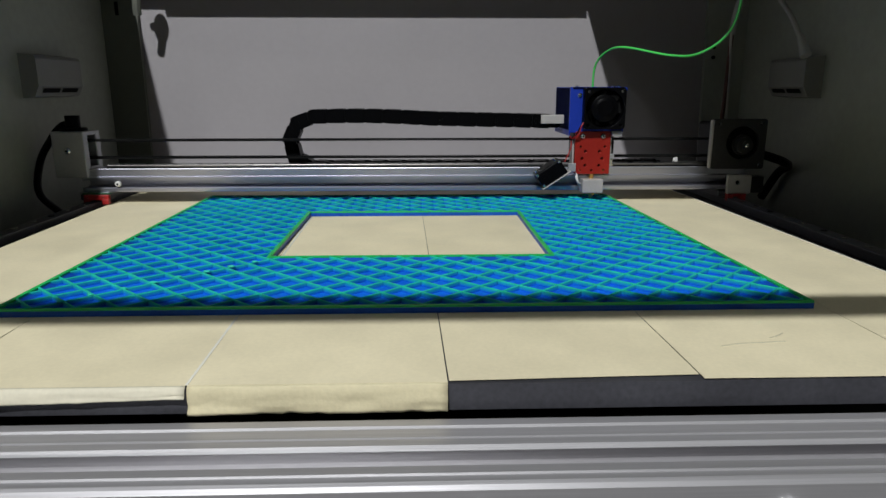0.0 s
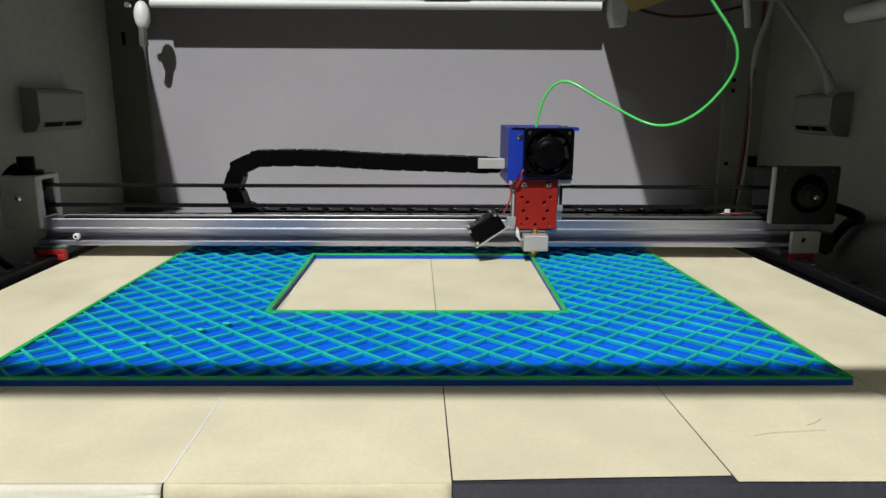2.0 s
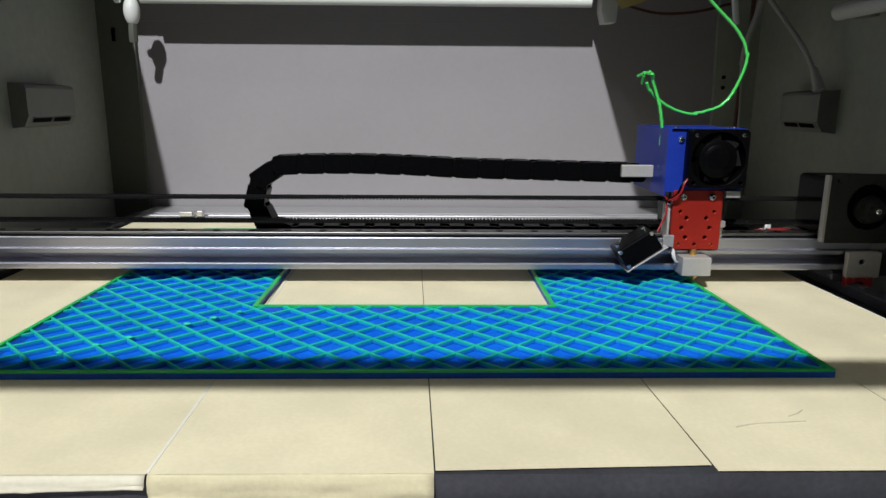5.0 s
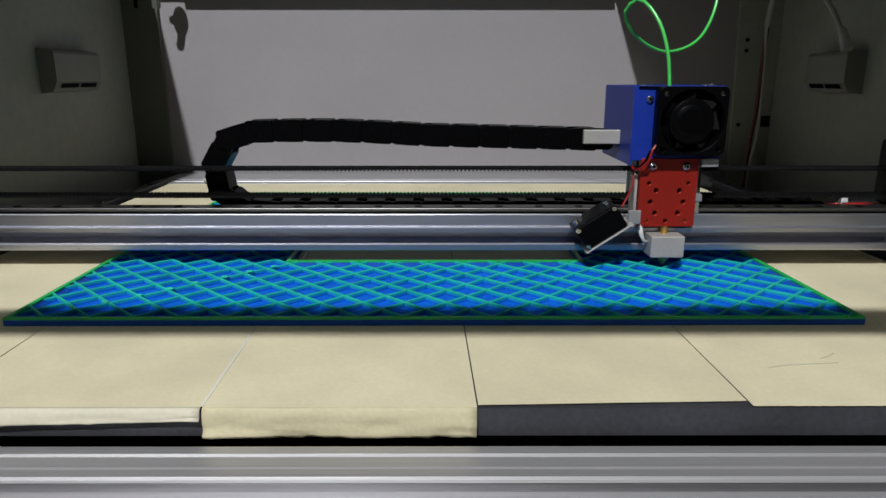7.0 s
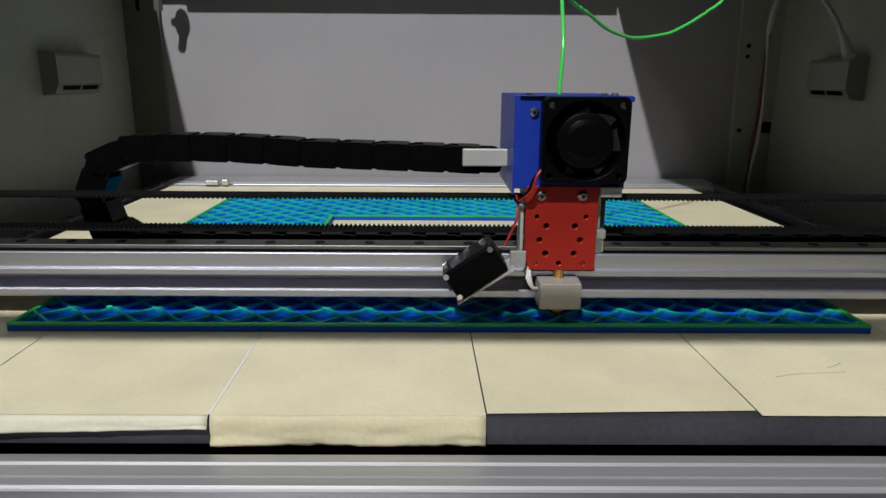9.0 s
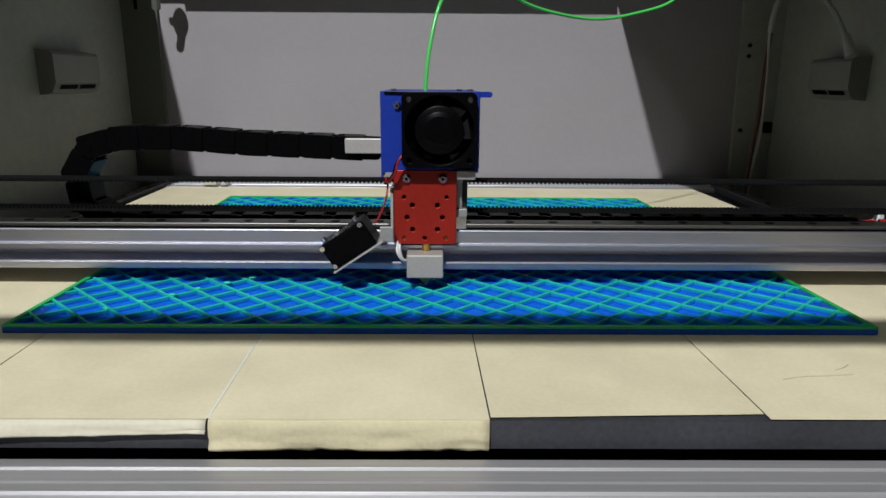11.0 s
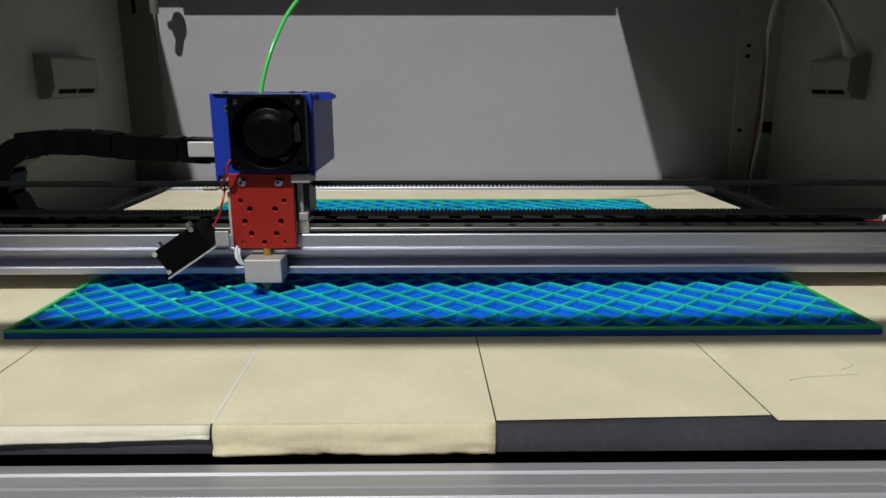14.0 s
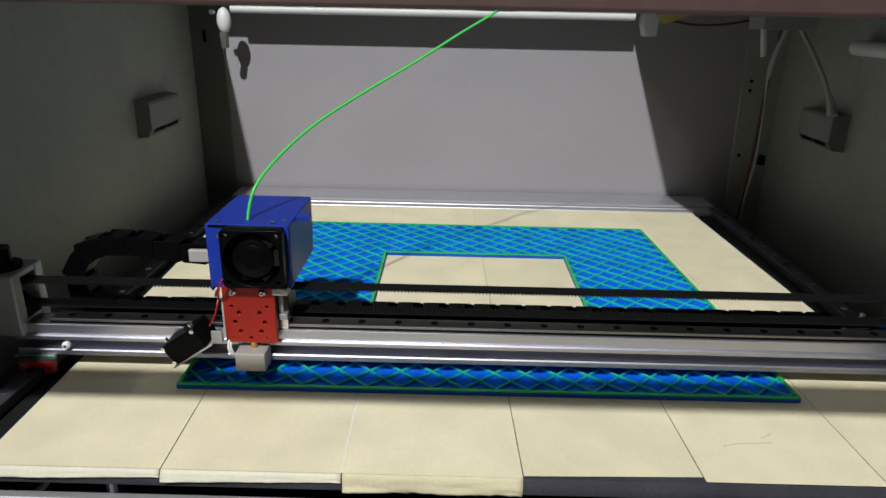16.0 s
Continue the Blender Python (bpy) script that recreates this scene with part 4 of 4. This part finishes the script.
    tube_r = thing("side_lamp", "white round lamp tube on the side wall", "lamp")
    part("tube", rod((0.373, 0.1279, 0.2100), (0.373, 0.4243, 0.2100), 0.0075, seg=20), WHITE, tube_r, smooth=40)
    part("bracket", box(0.377, 0.385, 0.3838, 0.4104, 0.202, 0.218, 0.001), BEIGE, tube_r)
    # cables running down the back corner
    col = thing("corner_cables", "red and pale cables running down the corner post", "cable")
    part("red_cable", tube([(0.342, 0.5298, 0.240), (0.342, 0.5319, 0.20), (0.338, 0.533, 0.165), (0.337, 0.533, 0.12), (0.336, 0.533, 0.08), (0.332, 0.533, 0.03), (0.331, 0.533, -0.02)], 0.0022), bpy.data.materials["red_brown_cable"], col)
    part("pale_cable", tube([(0.351, 0.5266, 0.246), (0.346, 0.5287, 0.220), (0.339, 0.5309, 0.190), (0.337, 0.5319, 0.165), (0.339, 0.5319, 0.12), (0.340, 0.5319, 0.06), (0.335, 0.5319, 0.02), (0.333, 0.533, -0.02)], 0.0016), PALE, col)
    part("sleeve", tube([(0.351, 0.5262, 0.246), (0.346, 0.5283, 0.220), (0.3392, 0.5305, 0.191), (0.3372, 0.5315, 0.168)], 0.0032), PALE, col)
    part("clip", box(0.342, 0.350, 0.5266, 0.5362, 0.062, 0.074, 0.001), BLACK, col)


def build_ceiling_lamp():
    for x, y, z in (LAMP, SECOND):
        fix = thing("ceiling_lamp", "round white ceiling lamp hanging above the room", "lamp", "ceiling lamps")
        part("housing", rod((x, y, 3.03), (x, y, 3.2), 0.09, seg=24), WHITE, fix)


# ---- motion ----
HEAD = [(0, 0.1550, 0.3975), (0.5, 0.1352, 0.3785), (1, 0.1154, 0.3605), (1.5, 0.0959, 0.3420), (2, 0.0763, 0.3220), (2.5, 0.0845, 0.3066), (3, 0.1075, 0.2892), (3.5, 0.1275, 0.2746),
        (4.3, 0.1580, 0.2480), (4.9, 0.1790, 0.2310), (5.3, 0.1850, 0.2220), (6, 0.1622, 0.2030), (6.5, 0.1430, 0.1855), (7, 0.1218, 0.1645)]
HEAD += [(7.5, 0.1010, 0.1455), (8, 0.0811, 0.1272), (8.5, 0.0604, 0.1078), (9.2, 0.0350, 0.0800), (9.5, 0.0290, 0.0835), (10.2, 0.0060, 0.1075), (11, -0.0258, 0.1362), (11.5, -0.0466, 0.1548),
         (12, -0.0680, 0.1735), (12.25, -0.0665, 0.1790), (12.5, -0.0626, 0.1800), (13, -0.0720, 0.1690), (13.5, -0.0931, 0.1506), (14, -0.1145, 0.1330)]
HEAD += [(14.5, -0.1350, 0.1127), (15, -0.1532, 0.0903), (15.5, -0.1671, 0.0733), (15.7, -0.1695, 0.0765), (16, -0.1742, 0.0862)]


def head_at(t):
    for (a, xa, ya), (b, xb, yb) in zip(HEAD, HEAD[1:]):
        if a <= t <= b:
            u = (t - a) / (b - a)
            return xa + (xb - xa) * u, ya + (yb - ya) * u
    return HEAD[-1][1:]


def motions():
    walk(head, [(t, pose(x, y, 0)) for t, x, y in HEAD])
    walk(gantry, [(t, pose(0, y, 0)) for t, x, y in HEAD])
    walk(chain, [(t, pose(0, y, 0)) for t, x, y in HEAD])
    lines = [(t, along(chain_line(x), LINK, LINKS)) for t, x, y in HEAD]
    for k, ob in enumerate(chain_links):
        rows = []
        for t, pts in lines:
            a, b = pts[k], pts[k + 1]
            rows.append((t, pose(a.x, 0.0490, a.y, 0, -math.degrees(math.atan2(b.y - a.y, b.x - a.x)), 0)))
        walk(ob, rows)
    shapes = []

    def feed(t, *way):
        """How the filament hangs at t: places (x, z) along it from the print head upwards."""
        x, y = head_at(t)
        n = len(way)
        pts = []
        for i, (u, v) in enumerate(way):
            f = i / (n - 1)
            f = f * f * (3 - 2 * f)
            pts.append((u + (x - way[0][0]) * (1 - f), y + 0.021 + (0.2665 - y - 0.021) * f, v))
        pts.insert(0, (pts[0][0], pts[0][1], pts[0][2] - 0.012))
        shapes.append((t, along(spline(pts, 8), SEG, SEGS)))

    feed(0, (0.156, 0.108), (0.156, 0.131), (0.162, 0.143), (0.171, 0.145), (0.201, 0.137), (0.214, 0.137), (0.225, 0.15), (0.225, 0.172), (0.217, 0.194))
    feed(1, (0.115, 0.111), (0.123, 0.138), (0.136, 0.146), (0.157, 0.138), (0.185, 0.123), (0.209, 0.127), (0.221, 0.15), (0.218, 0.172), (0.2, 0.196))
    feed(2, (0.078, 0.112), (0.084, 0.136), (0.098, 0.147), (0.125, 0.132), (0.161, 0.114), (0.186, 0.122), (0.205, 0.149), (0.202, 0.172), (0.182, 0.198))
    feed(3, (0.106, 0.114), (0.112, 0.145), (0.124, 0.142), (0.149, 0.125), (0.176, 0.118), (0.2, 0.129), (0.215, 0.157), (0.208, 0.177), (0.189, 0.199))
    feed(3.5, (0.128, 0.111), (0.127, 0.141), (0.137, 0.141), (0.164, 0.123), (0.19, 0.119), (0.211, 0.13), (0.222, 0.157), (0.215, 0.175), (0.193, 0.197))
    feed(6, (0.16, 0.112), (0.157, 0.131), (0.148, 0.15), (0.138, 0.155), (0.135, 0.144), (0.149, 0.129), (0.17, 0.122), (0.193, 0.13), (0.205, 0.152), (0.199, 0.177), (0.182, 0.194))
    feed(6.5, (0.141, 0.112), (0.137, 0.132), (0.129, 0.151), (0.121, 0.158), (0.116, 0.149), (0.13, 0.133), (0.154, 0.123), (0.178, 0.132), (0.19, 0.152), (0.184, 0.179), (0.166, 0.195))
    feed(7, (0.12, 0.111), (0.118, 0.131), (0.113, 0.149), (0.104, 0.161), (0.099, 0.153), (0.113, 0.139), (0.136, 0.132), (0.16, 0.141), (0.173, 0.165), (0.171, 0.191), (0.155, 0.205))
    feed(7.5, (0.099, 0.112), (0.097, 0.132), (0.093, 0.15), (0.088, 0.163), (0.089, 0.159), (0.098, 0.145), (0.118, 0.134), (0.142, 0.131), (0.171, 0.143), (0.188, 0.171), (0.183, 0.199))
    feed(8, (0.081, 0.112), (0.079, 0.132), (0.077, 0.157), (0.077, 0.166), (0.08, 0.161), (0.095, 0.146), (0.125, 0.139), (0.155, 0.145), (0.182, 0.168), (0.185, 0.197))
    feed(8.5, (0.06, 0.112), (0.06, 0.134), (0.06, 0.156), (0.061, 0.168), (0.07, 0.159), (0.094, 0.147), (0.122, 0.143), (0.155, 0.152), (0.18, 0.17), (0.184, 0.199))
    feed(11, (-0.025, 0.113), (-0.023, 0.133), (-0.017, 0.158), (-0.004, 0.177), (0.013, 0.175), (0.032, 0.163), (0.06, 0.157), (0.086, 0.156), (0.114, 0.161), (0.14, 0.17), (0.16, 0.191))
    feed(12, (-0.067, 0.113), (-0.063, 0.138), (-0.048, 0.163), (-0.024, 0.18), (0.004, 0.176), (0.028, 0.168), (0.062, 0.167), (0.106, 0.171), (0.137, 0.189))
    feed(12.5, (-0.062, 0.112), (-0.057, 0.135), (-0.047, 0.155), (-0.036, 0.167), (-0.02, 0.176), (-0.001, 0.17), (0.029, 0.163), (0.058, 0.161), (0.091, 0.165), (0.124, 0.175), (0.145, 0.189))
    feed(13, (-0.07, 0.112), (-0.066, 0.137), (-0.048, 0.165), (-0.026, 0.179), (0.002, 0.176), (0.029, 0.17), (0.066, 0.169), (0.099, 0.173), (0.135, 0.191))
    feed(14, (-0.113, 0.112), (-0.107, 0.135), (-0.097, 0.159), (-0.078, 0.18), (-0.038, 0.187), (0.008, 0.184), (0.065, 0.186), (0.121, 0.201))
    feed(14.5, (-0.136, 0.112), (-0.132, 0.128), (-0.128, 0.145), (-0.119, 0.165), (-0.108, 0.18), (-0.082, 0.2), (-0.042, 0.217), (0.015, 0.229))
    feed(15, (-0.15, 0.122), (-0.142, 0.146), (-0.123, 0.165), (-0.094, 0.187), (-0.068, 0.207), (-0.027, 0.231), (0.02, 0.255))
    feed(15.5, (-0.167, 0.11), (-0.158, 0.14), (-0.141, 0.16), (-0.094, 0.189), (-0.035, 0.23), (0.019, 0.267))
    feed(16, (-0.173, 0.111), (-0.169, 0.13), (-0.158, 0.146), (-0.138, 0.164), (-0.109, 0.182), (-0.07, 0.204), (-0.037, 0.224), (-0.011, 0.239), (0.027, 0.265))
    for k, ob in enumerate(strands):
        walk(ob, [(t, Matrix.Translation(p[k]) @ (p[k + 1] - p[k]).to_track_quat("Z", "Y").to_matrix().to_4x4()) for t, p in shapes])


build_room()
build_ceiling_lamp()
build_enclosure()
build_frame()
build_bed()
build_fittings()
gantry = build_gantry()
head = build_head()
chain, chain_links = build_chain()
filament, strands = build_filament()
build_print()
motions()
